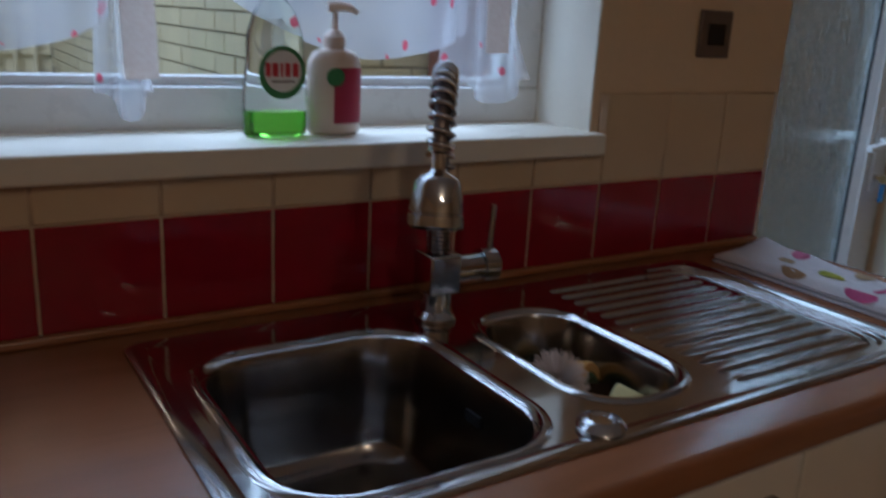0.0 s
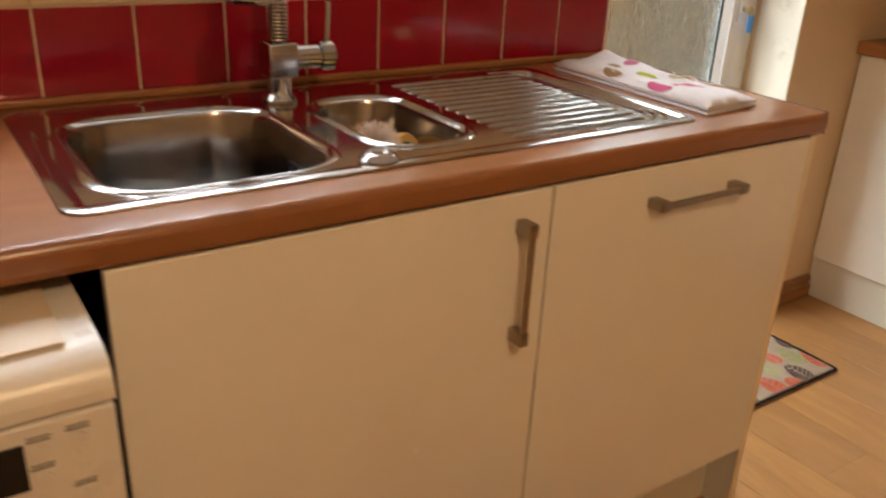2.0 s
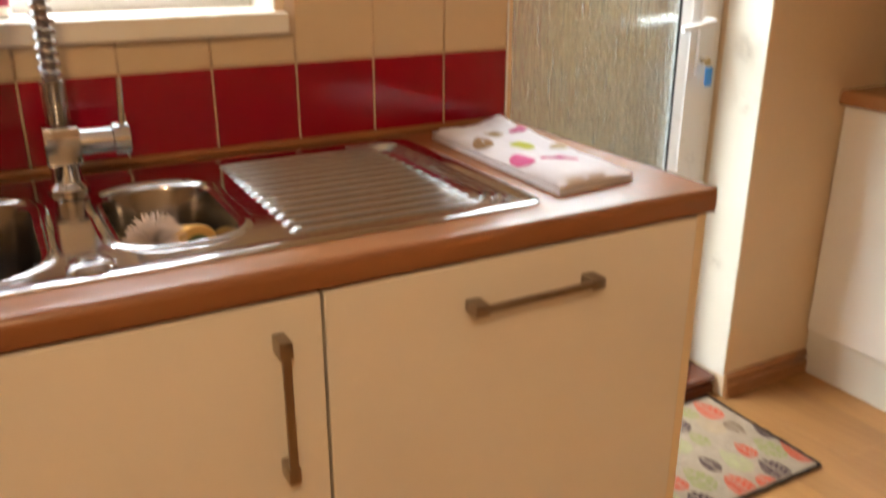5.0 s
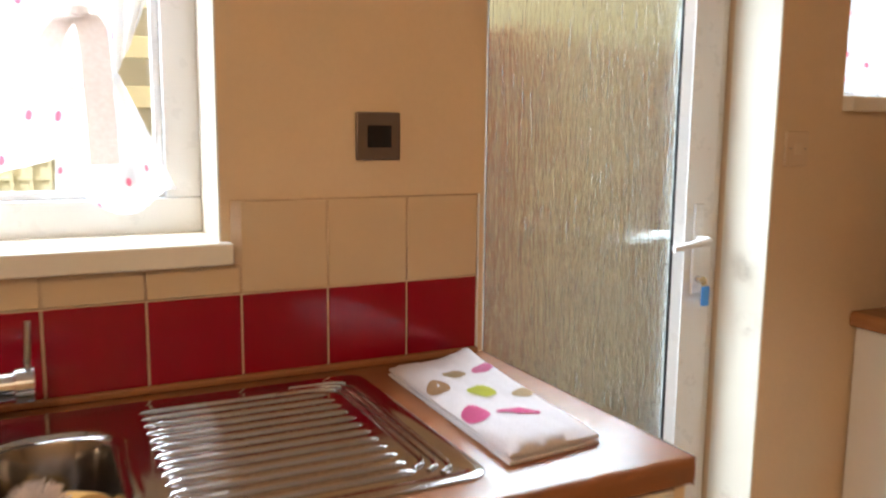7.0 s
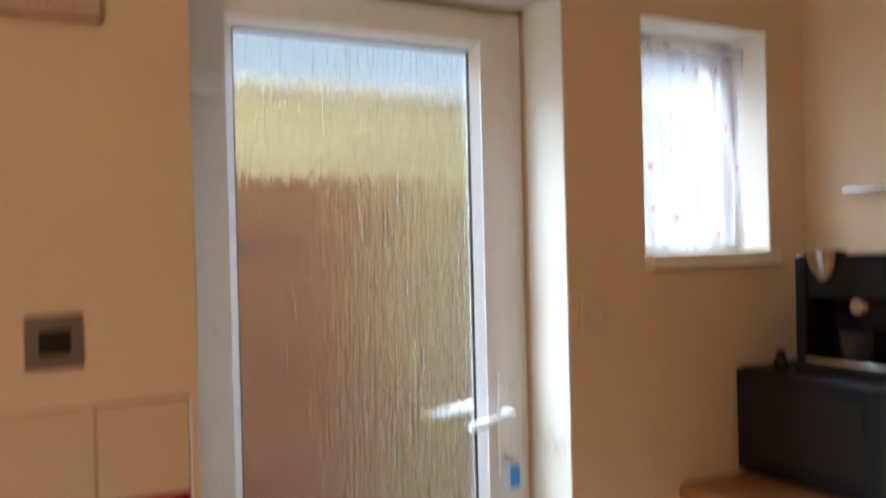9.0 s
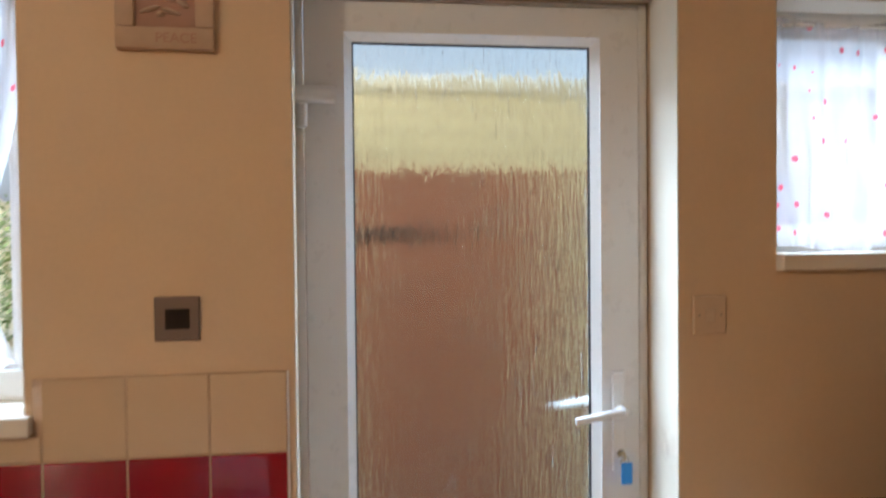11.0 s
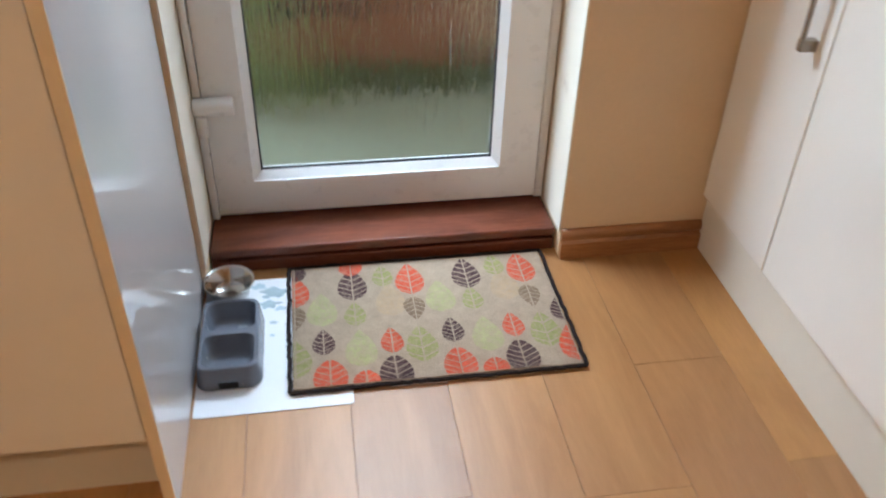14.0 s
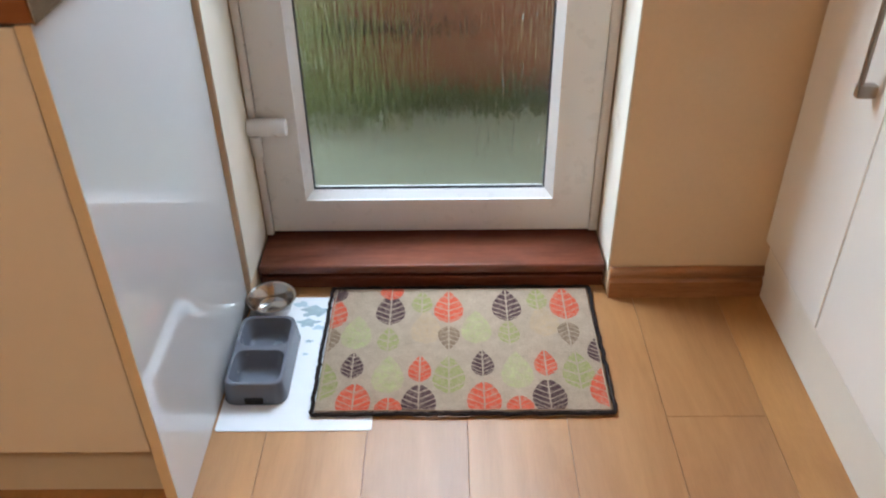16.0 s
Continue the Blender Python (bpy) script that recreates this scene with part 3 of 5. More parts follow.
# skirting right of the door: a stepped moulding
prof = [(0.0, 0.0), (-0.020, 0.0), (-0.020, 0.042), (-0.009, 0.045), (-0.009, 0.050), (-0.016, 0.056), (-0.012, 0.070), (-0.004, 0.076), (0.0, 0.076)]
def skirting(name, x0, x1):
    bm = loft([[(x0, NY - 0.0005 + y * 0.8, z) for y, z in prof], [(x1, NY - 0.0005 + y * 0.8, z) for y, z in prof]], True, True)
    return solid(name, bm, OAK_TRIM, "oak coloured moulded skirting board", "skirting board", smooth=25)


skirting("baseboard", 0.8125, 1.156)

# ---- sink run ----
H = 0.910
SX0, SX1, SY0, SY1 = -1.266, -0.262, -0.521, -0.053
B1 = (-1.206, -0.914, -0.484, -0.147, 0.075)
B2 = (-0.824, -0.674, -0.450, -0.167, 0.062)


def front_edge(x):
    """Rolled front of a worktop, from the back bottom round to the back top."""
    pts = [(-0.003, H - 0.040), (-0.572, H - 0.040), (-0.579, H - 0.036), (-0.582, H - 0.028), (-0.582, H - 0.012)]
    for a in range(0, 91, 18):
        pts.append((-0.570 - 0.012 * math.cos(radians(a)), H - 0.012 + 0.012 * math.sin(radians(a))))
    return [(x, y, z) for y, z in pts[:]] + [(x, -0.003, H)]


# the top is cut out for the sink: three lengths and two strips
wt = thing("worktop", (-1.6, -0.3, H - 0.04), "walnut effect laminate worktop with rolled front edge", "worktop")
bm = loft([front_edge(-3.25), front_edge(SX0 + 0.012)], True, True)
merge(bm, loft([front_edge(SX1 - 0.012), front_edge(0.008)], True, True))
fe = front_edge(0)
front = [(y, z) for _, y, z in fe if y < SY0 + 0.02]
def strip(x):
    return [(x, SY0 + 0.012, H - 0.040)] + [(x, y, z) for y, z in front] + [(x, SY0 + 0.012, H)]
merge(bm, loft([strip(SX0 + 0.012), strip(SX1 - 0.012)], True, True))
box(SX0 + 0.012, SX1 - 0.012, SY1 - 0.012, -0.003, H - 0.040, H, bm=bm)
part("top", bm, WORKTOP, wt)
part("end_strip", box(0.0082, 0.0102, -0.580, -0.003, H - 0.039, H + 0.0015, 0.0004, 1), STEEL, wt, "thin bright metal end strip")

# sink
sink = thing("sink", (-0.76, -0.29, H), "stainless steel one and a half bowl inset sink with drainer", "sink")


def rim(offsets, x0, x1, y0, y1, r):
    return [round_rect(x0 + o, x1 - o, y0 + o, y1 - o, r - o, z, 7) for o, z in offsets]


bm = loft(rim([(0.0, H + 0.0005), (0.001, H + 0.0035), (0.006, H + 0.005), (0.020, H + 0.005), (0.025, H + 0.0025), (0.027, H + 0.0022)], SX0, SX1, SY0, SY1, 0.030))
FLAT = H + 0.0022
edges = []
loops = [round_rect(SX0 + 0.027, SX1 - 0.027, SY0 + 0.027, SY1 - 0.027, 0.004, FLAT, 7)]
for b in (B1, B2):
    loops.append(round_rect(b[0] - 0.022, b[1] + 0.022, b[2] - 0.016, b[3] + 0.022, b[4] + 0.02, FLAT, 7))
fill = bmesh.new()
for l in loops:
    vs = [fill.verts.new(p) for p in l]
    edges += [fill.edges.new((vs[i], vs[(i + 1) % len(vs)])) for i in range(len(vs))]
bmesh.ops.triangle_fill(fill, use_beauty=True, use_dissolve=False, edges=edges, normal=(0, 0, 1))
merge(bm, fill)
for b in (B1, B2):
    ring = []
    for k, z in ((1.0, FLAT), (0.72, H + 0.006), (0.45, H + 0.006), (0.28, H + 0.001), (0.0, H - 0.001)):
        ring.append(round_rect(b[0] - 0.022 * k, b[1] + 0.022 * k, b[2] - 0.016 * k, b[3] + 0.022 * k, b[4] + 0.02 * k, z, 7))
    merge(bm, loft(ring))
part("sink_top", bm, STEEL, sink, smooth=50)


def bowl(b, depth, name):
    x0, x1, y0, y1, r = b
    ls = []
    for o, z in ((0.0, -0.001), (0.003, -0.008), (0.010, -depth * 0.6), (0.014, -depth + 0.030), (0.022, -depth + 0.012), (0.038, -depth + 0.003), (0.060, -depth)):
        ls.append(round_rect(x0 + o, x1 - o, y0 + o, y1 - o, max(r - o * 0.6, 0.015), H + z, 7))
    p = part(name, loft(ls, False, True), SHADED_BOWL_STEEL, sink, smooth=60)
    cx, cy = (x0 + x1) / 2, (y0 + y1) / 2 + 0.03
    w = lathe([(0.036, 0.0), (0.040, 0.0025), (0.036, 0.004), (0.026, 0.003), (0.012, 0.0005), (0.0105, -0.004)], (cx, cy, H - depth + 0.001), 24)
    part("waste", w, CHROME, p, "round chrome waste")
    return p


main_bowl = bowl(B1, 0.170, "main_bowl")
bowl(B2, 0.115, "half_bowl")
# overflow slot in the main bowl
part("overflow", box(-0.923, -0.920, -0.345, -0.315, H - 0.055, H - 0.040, 0.001, 1), BLACK_MATT, main_bowl)
part("waste_knob", lathe([(0.026, 0.0), (0.027, 0.005), (0.022, 0.011), (0.015, 0.013), (0.012, 0.010)], (-0.868, -0.489, FLAT), 28), CHROME, sink, "round chrome pop-up waste knob")
for k in range(3):
    o = 0.034 + 0.013 * k
    tr = [(SX1 - o - 0.10, SY1 - o, FLAT), (SX1 - o - 0.03, SY1 - o, FLAT), (SX1 - o - 0.008, SY1 - o - 0.008, FLAT), (SX1 - o, SY1 - o - 0.03, FLAT), (SX1 - o, SY0 + o + 0.03, FLAT), (SX1 - o - 0.006, SY0 + o + 0.008, FLAT), (SX1 - o - 0.02, SY0 + o, FLAT)]
    part("drainer_rim", tube(tr, 0.0042, 8), STEEL, sink, smooth=60)
ridge = bmesh.new()
n = 12
prof_r = [(-0.0095, -0.001), (-0.0065, 0.0030), (0.0, 0.0046), (0.0065, 0.0030), (0.0095, -0.001)]
rows = []
for x, k in ((-0.630, 0.0), (-0.622, 0.8), (-0.61, 1.0), (-0.37, 1.0), (-0.352, 0.85), (-0.340, 0.0)):
    rows.append([(x, y * (0.55 + 0.45 * k), -0.001 + (z + 0.001) * k) for y, z in prof_r])
ridge_me = mesh_of("ridge", loft(rows, ring=False), STEEL, None, 60)
for i in range(13):
    r = new("ridge", ridge_me)
    r.parent = sink
    r.location = (0.76, 0.29 - 0.105 - 0.0302 * i, FLAT - H)

# tap
TX, TY = -0.856, -0.131
tap = thing("tap", (TX, TY, H), "chrome pull-out kitchen tap with spring hose", "tap")
foot = lathe([(0.030, 0.003), (0.030, 0.008), (0.026, 0.012), (0.0215, 0.016), (0.0215, 0.046)], (TX, TY, H), 28)
part("base", foot, CHROME, tap)
part("body", box(TX - 0.0245, TX + 0.0245, TY - 0.0245, TY + 0.0245, H + 0.044, H + 0.100, 0.003, 3), CHROME, tap)
part("valve_block", rod((TX + 0.024, TY, H + 0.072), (TX + 0.070, TY, H + 0.072), 0.0195, 24), CHROME, tap)
knob = rod((TX + 0.071, TY, H + 0.072), (TX + 0.094, TY, H + 0.072), 0.0245, 28)
rod((TX + 0.086, TY, H + 0.090), (TX + 0.090, TY, H + 0.160), 0.0052, 12, 0.0045, bm=knob)
part("lever", knob, CHROME, tap)
for i in range(11):
    part("sleeve_rib", lathe([(0.014, 0.0), (0.0175, 0.0015), (0.0175, 0.0035), (0.014, 0.005)], (TX, TY, H + 0.102 + 0.0058 * i), 20), CHROME, tap)
d = Vector((-0.56, -0.83, 0)).normalized()
SPRAY = 0.168
arc = [Vector((TX, TY, H + 0.10 + 0.017 * i)) for i in range(11)]
R = SPRAY / 2
zc = H + 0.27
for i in range(1, 17):
    a = math.pi * i / 16 * 0.94
    arc.append(Vector((TX, TY, zc)) + d * (R - R * math.cos(a)) + Vector((0, 0, R * 0.92 * math.sin(a))))
arc.append(arc[-1] + Vector((0, 0, -0.022)) + d * 0.004)
part("hose", tube(arc, 0.0085, 12), PEWTER, tap, "dark grey inner hose")
# spring wound round the hose from the sleeve to the spray
line = arc[4:]
lens = [0.0]
for a, b in zip(line, line[1:]):
    lens.append(lens[-1] + (b - a).length)
turns, steps = 25, 25 * 14
helix, side = [], Vector((1, 0, 0))
for k in range(steps + 1):
    s = lens[-1] * k / steps
    j = max(i for i in range(len(lens) - 1) if lens[i] <= s + 1e-9)
    f = (s - lens[j]) / max(1e-9, lens[j + 1] - lens[j])
    p = line[j].lerp(line[j + 1], f)
    dr = (line[j + 1] - line[j]).normalized()
    nb = d.cross(Vector((0, 0, 1)))
    up = nb.cross(dr)
    a = 2 * math.pi * turns * k / steps
    helix.append(p + 0.0128 * (nb * math.cos(a) + up * math.sin(a)))
part("spring", tube(helix, 0.0036, 8), CHROME, tap, "coiled chrome spring", smooth=60)
sp = arc[-1]
hd = lathe([(0.013, 0.010), (0.0135, 0.0), (0.0085, -0.003), (0.0085, -0.020), (0.012, -0.024), (0.022, -0.029), (0.0275, -0.036), (0.0315, -0.066), (0.0315, -0.068), (0.0300, -0.069), (0.0300, -0.071), (0.0325, -0.072), (0.0335, -0.084), (0.031, -0.088), (0.016, -0.089)], (sp.x, sp.y, sp.z + 0.004), 30)
bmesh.ops.rotate(hd, verts=hd.verts, cent=sp, matrix=Matrix.Rotation(radians(10), 3, d.cross(Vector((0, 0, 1)))))
part("spray_head", hd, CHROME, tap)

# things in the half bowl
zb = H - 0.113
spn = thing("sponge", (-0.72, -0.30, zb), "bent yellow washing-up sponge with dark scouring face", "sponge")


def bent(r0, r1, w):
    """A pad bent over into an arch."""
    ls = []
    for i in range(13):
        a = radians(10 + 150 * i / 12)
        ls.append([(r * math.cos(a), q, r * math.sin(a)) for r, q in ((r0, -w), (r1 - 0.002, -w), (r1, -w + 0.003), (r1, w - 0.003), (r1 - 0.002, w), (r0, w))])
    bm = loft(ls, True, True)
    bmesh.ops.transform(bm, matrix=Matrix.Translation((-0.722, -0.285, zb + 0.038)) @ Euler((radians(-14), radians(-8), radians(28))).to_matrix().to_4x4(), verts=bm.verts)
    return bm


part("foam", bent(0.030, 0.044, 0.027), SPONGE, spn, smooth=50)
part("scouring_pad", bent(0.023, 0.0298, 0.027), SCOURER, spn, "dark green scouring pad", smooth=50)
s2 = box(-0.032, 0.032, -0.022, 0.022, -0.012, 0.012, 0.005, 2)
bmesh.ops.transform(s2, matrix=Matrix.Translation((-0.718, -0.375, zb + 0.050)) @ Euler((0.35, -0.5, 0.5)).to_matrix().to_4x4(), verts=s2.verts)
solid("sponge", s2, SPONGE_PALE, "pale yellow sponge in the half bowl", "sponge", kind="object")
br = thing("dish_brush", (-0.78, -0.33, zb), "washing-up brush with pale pink bristles", "brush")
bs = bmesh.new()
random.seed(4)
c = Vector((-0.768, -0.300, zb + 0.070))
for i in range(620):
    v = Vector((random.gauss(0, 1), random.gauss(0, 1), random.gauss(0.35, 0.8))).normalized()
    rod(c, c + v * random.uniform(0.034, 0.046), 0.0009, 3, 0.0007, bm=bs, cap=False)
part("bristles", bs, BRISTLE, br)
part("handle", tube([c, (-0.760, -0.36, zb + 0.03), (-0.742, -0.42, zb + 0.012)], 0.005, 8), LABEL_WHITE, br)

# base units
FY = -0.575


def bar_handle(parent, a, b, out, name="bar_handle"):
    """A squared bar handle on two feet; out points away from the door."""
    a, b, out = Vector(a), Vector(b), Vector(out)
    u = (b - a).normalized()
    w = u.cross(out).normalized()
    bm = bmesh.new()

    def block(p, q, hw, o0, o1):
        pts = [p + w * s * hw + out * o for o in (o0, o1) for s in (-1, 1)]
        pts2 = [q + w * s * hw + out * o for o in (o0, o1) for s in (-1, 1)]
        own = bmesh.new()
        vs = [own.verts.new(x) for x in (pts[0], pts[1], pts[3], pts[2], pts2[0], pts2[1], pts2[3], pts2[2])]
        for f in ((0, 1, 2, 3), (7, 6, 5, 4), (0, 4, 5, 1), (1, 5, 6, 2), (2, 6, 7, 3), (3, 7, 4, 0)):
            own.faces.new([vs[i] for i in f])
        bmesh.ops.recalc_face_normals(own, faces=own.faces)
        bmesh.ops.bevel(own, geom=own.edges[:], offset=0.0022, segments=2, profile=0.5, affect="EDGES")
        merge(bm, own)
    L = (b - a).length
    block(a + u * 0.004, b - u * 0.004, 0.0056, 0.024, 0.031)
    block(a, a + u * 0.022, 0.0082, 0.0005, 0.032)
    block(b - u * 0.022, b, 0.0082, 0.0005, 0.032)
    return part(name, bm, NICKEL, parent, "satin nickel bar handle")


def base_unit(name, x0, x1, label, category, ha, hb):
    u = thing(name, ((x0 + x1) / 2, -0.3, 0.0), label, category, "units under the sink worktop")
    part("carcass", box(x0 + 0.002, x1 - 0.004, -0.552, -0.02, 0.18, H - 0.202 if name == "sink_base_cabinet" else H - 0.06, 0.001, 1), CARCASS, u)
    dr = part("door", box(x0 + 0.0022, x1 - (0.0004 if x1 > -0.1 else 0.0022), FY, FY + 0.019, 0.178, H - 0.043, 0.0025, 3), CREAM, u, "cream high-gloss slab door")
    bar_handle(dr, ha, hb, (0, -1, 0))
    return u


base_unit("sink_base_cabinet", -1.246, -0.627, "cream gloss sink base cabinet, door closed", "cabinet", (-0.685, FY, 0.828), (-0.685, FY, 0.634))
base_unit("dishwasher_cabinet", -0.627, -0.0182, "cream gloss integrated appliance door, closed", "cabinet", (-0.430, FY, 0.809), (-0.217, FY, 0.809))
ep = thing("end_panel", (-0.018, -0.29, 0.0), "white high-gloss end panel closing the sink units", "panel")
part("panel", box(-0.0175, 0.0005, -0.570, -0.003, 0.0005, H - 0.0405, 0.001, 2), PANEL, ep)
part("edge_band", box(-0.0177, 0.0007, -0.5725, -0.5705, 0.0005, H - 0.041, 0.0005, 1), CREAM_EDGE, ep, "beige edge banding")
solid("plinth", box(-1.246, -0.0185, -0.505, -0.490, 0.0005, 0.172, 0.001, 1), PLINTH, "cream plinth under the sink units", "plinth", kind="object")

# washing machine
wm = thing("washing_machine", (-1.54, -0.35, 0.0), "white front-loading washing machine under the worktop", "washing machine")
WX0, WX1, WY = -1.868, -1.272, -0.718
part("body", box(WX0, WX1, WY + 0.006, -0.08, 0.012, 0.804, 0.012, 3), WM_WHITE, wm)
top = loft([[(x, y, z) for y, z in ((-0.08, 0.806), (-0.08, 0.848), (WY + 0.050, 0.848), (WY + 0.022, 0.845), (WY + 0.005, 0.834), (WY - 0.002, 0.818), (WY - 0.002, 0.806))] for x in (WX0, WX0 + 0.004, WX1 - 0.004, WX1)], True, True)
part("lid", top, WM_WHITE, wm, smooth=60)
part("lid_inset", box(WX0 + 0.03, WX1 - 0.030, WY + 0.040, -0.10, 0.849, 0.8525, 0.0015, 2), plain("buff_lid", (0.66, 0.54, 0.40), 0.4, vary=0.04), wm, "buff lid insert")
cp = part("control_panel", box(WX0 + 0.002, WX1 - 0.002, WY - 0.004, WY + 0.004, 0.650, 0.802, 0.003, 2), WM_WHITE, wm)
yf = WY - 0.0045
part("display", box(WX1 - 0.22, WX1 - 0.082, yf - 0.002, yf, 0.736, 0.786, 0.001, 1), BLACK_GLASS, cp, "black display window")
for bx, bz in ((-0.036, 0.776), (-0.069, 0.774), (-0.069, 0.744), (-0.036, 0.714)):
    bt = rod((WX1 + bx, yf, bz), (WX1 + bx, yf - 0.003, bz), 0.0075, 18)
    part("button", bt, WM_WHITE, cp)
    part("caption", box(WX1 + bx - 0.011, WX1 + bx + 0.009, yf - 0.0006, yf, bz + 0.0105, bz + 0.0125), GREY_TEXT, cp)
    part("caption", box(WX1 + bx - 0.010, WX1 + bx + 0.010, yf - 0.0006, yf, bz + 0.0145, bz + 0.016), GREY_TEXT, cp)
dd = part("drum_door", lathe([(0.19, 0.0), (0.19, 0.02), (0.165, 0.034), (0.14, 0.03), (0.12, 0.012)], (0, 0, 0), 40), [WM_WHITE], wm)
dd.matrix_basis = Matrix.Translation(Vector((-1.548, WY + 0.005, 0.40)) - OFF[wm.name]) @ Matrix.Rotation(radians(90), 4, "X") @ Matrix.Translation(OFF[wm.name])

# tea towel: folded layers with a rumpled top
tw = thing("tea_towel", (-0.13, -0.27, H), "folded white tea towel with pink, lime and tan spots", "tea towel")


def towel_z(u, v):
    return 0.020 + 0.003 * math.sin(5 * u + 2 * v) + 0.0025 * math.sin(9 * v + 1) + 0.0012 * math.sin(23 * v - 9 * u) + 0.001 * math.sin(31 * u + 6 * v) + (0.022 * max(0, v - 0.82) / 0.18 * max(0, (u - 0.35)) if v > 0.82 else 0)


TC = [Vector((-0.227, -0.500)), Vector((-0.077, -0.486)), Vector((-0.042, -0.052)), Vector((-0.217, -0.084))]


def towel_xy(u, v):
    a, b = TC[0].lerp(TC[1], u), TC[3].lerp(TC[2], u)
    return a.lerp(b, v)


def towel_sheet(z0, z1f, grow=0.0):
    nu, nv = 14, 30
    bm = bmesh.new()
    topv, low = {}, {}
    for i in range(nu + 1):
        for j in range(nv + 1):
            u, v = i / nu, j / nv
            p = towel_xy(u * (1 + 2 * grow) - grow, v * (1 + grow) - grow / 2)
            e = min(u * 0.15, (1 - u) * 0.15, v * 0.42, (1 - v) * 0.42)
            dz = -0.6 * (z1f(u, v) - z0) * max(0.0, 1 - e / 0.020) ** 2
            topv[i, j] = bm.verts.new((p.x, p.y, H + z1f(u, v) + dz))
            low[i, j] = bm.verts.new((p.x, p.y, H + z0))
    for i in range(nu):
        for j in range(nv):
            bm.faces.new((topv[i, j], topv[i + 1, j], topv[i + 1, j + 1], topv[i, j + 1]))
            bm.faces.new((low[i, j], low[i, j + 1], low[i + 1, j + 1], low[i + 1, j]))
    for i in range(nu):
        for j in (0, nv):
            bm.faces.new((topv[i, j], low[i, j], low[i + 1, j], topv[i + 1, j]))
    for j in range(nv):
        for i in (0, nu):
            bm.faces.new((topv[i, j], topv[i, j + 1], low[i, j + 1], low[i, j]))
    bmesh.ops.recalc_face_normals(bm, faces=bm.faces)
    for f in bm.faces:
        f.smooth = True
    return bm


part("lower_fold", towel_sheet(0.001, lambda u, v: 0.0092, 0.006), TOWEL, tw, smooth=60)
part("upper_fold", towel_sheet(0.0092, towel_z), TOWEL, tw, smooth=60)


def towel_spot(u, v, a, b, turn, kind, side=False):
    bm = bmesh.new()
    c = []
    for ring_k in (0.0, 0.5, 1.0):
        row = []
        for i in range(18):
            t = 2 * math.pi * i / 18
            du, dv = ring_k * a * math.cos(t), ring_k * b * math.sin(t)
            uu = u + du * math.cos(turn) - dv * math.sin(turn) * 0.5
            vv = v + (du * math.sin(turn) * 0.5 + dv * math.cos(turn))
            uu, vv = min(0.995, max(0.004, uu)), min(0.995, max(0.004, vv))
            p = towel_xy(uu, vv)
            e = min(uu * 0.15, (1 - uu) * 0.15, vv * 0.42, (1 - vv) * 0.42)
            row.append((p.x, p.y, H + towel_z(uu, vv) - 0.6 * (towel_z(uu, vv) - 0.0092) * max(0.0, 1 - e / 0.020) ** 2 + 0.0011))
        c.append(row)
    bm = loft(c[1:], True, False)
    part("printed_spot", bm, SPOT[kind], tw, smooth=60)


for s in ((0.45, 0.73, 0.15, 0.035, 0.1, "tan"), (0.82, 0.74, 0.15, 0.045, 0.2, "rose"), (0.50, 0.52, 0.16, 0.055, 0.0, "lime"), (0.88, 0.44, 0.13, 0.045, 0.1, "tan"),
          (0.13, 0.62, 0.13, 0.06, 0.2, "brown"), (0.14, 0.32, 0.15, 0.07, 0.2, "pink"), (0.55, 0.27, 0.22, 0.035, -0.25, "pink")):
    towel_spot(*s)

# window sill bottles
fb = thing("washing_up_liquid_bottle", (-1.018, 0.065, 1.147), "clear bottle with green washing-up liquid and oval label", "bottle")


def oval(w, dth, z, k=20):
    return [(-1.018 + w * math.cos(2 * math.pi * i / k), 0.065 + dth * math.sin(2 * math.pi * i / k), 1.1475 + z) for i in range(k)]


part("bottle", loft([oval(0.040, 0.022, 0.0005), oval(0.046, 0.027, 0.004), oval(0.047, 0.028, 0.06), oval(0.042, 0.026, 0.10), oval(0.040, 0.025, 0.14), oval(0.030, 0.020, 0.17), oval(0.014, 0.013, 0.19)], True, True), BOTTLE, fb, smooth=60)
part("liquid", loft([oval(0.038, 0.020, 0.002), oval(0.0445, 0.0255, 0.006), oval(0.0452, 0.0262, 0.036)], True, True), LIQUID, fb, "bright green liquid")
part("cap", lathe([(0.014, 0.19), (0.015, 0.20), (0.013, 0.215), (0.007, 0.222), (0.006, 0.232)], (-1.018, 0.065, 1.1475), 18), LABEL_GREEN, fb)


def disc(cx, cz, rx, rz, y, mat_, name, parent, sides=24, label=""):
    bm = loft([[(cx + rx * math.cos(2 * math.pi * i / sides), yy, cz + rz * math.sin(2 * math.pi * i / sides)) for i in range(sides)] for yy in (y, y - 0.001)], True, True)
    return part(name, bm, mat_, parent, label)


lb = disc(-1.018, 1.238, 0.034, 0.036, 0.036, LABEL_GREEN, "label", fb, label="oval green and white label")
disc(-1.018, 1.240, 0.027, 0.028, 0.0349, LABEL_WHITE, "label_field", lb)
for i, (bx, bw) in enumerate(((-0.0215, 0.006), (-0.0115, 0.008), (-0.0020, 0.003), (0.0065, 0.007), (0.0180, 0.008))):
    part("label_bar", box(-1.018 + bx - bw / 2, -1.018 + bx + bw / 2, 0.0325, 0.0337, 1.233, 1.251), LABEL_RED, lb, "red printed bar")
part("label_line", box(-1.034, -1.002, 0.0327, 0.0337, 1.225, 1.2275), GREY_TEXT, lb, "fine grey print")

sd = thing("soap_dispenser", (-0.925, 0.070, 1.147), "cream pump soap bottle with crimson label", "soap dispenser")


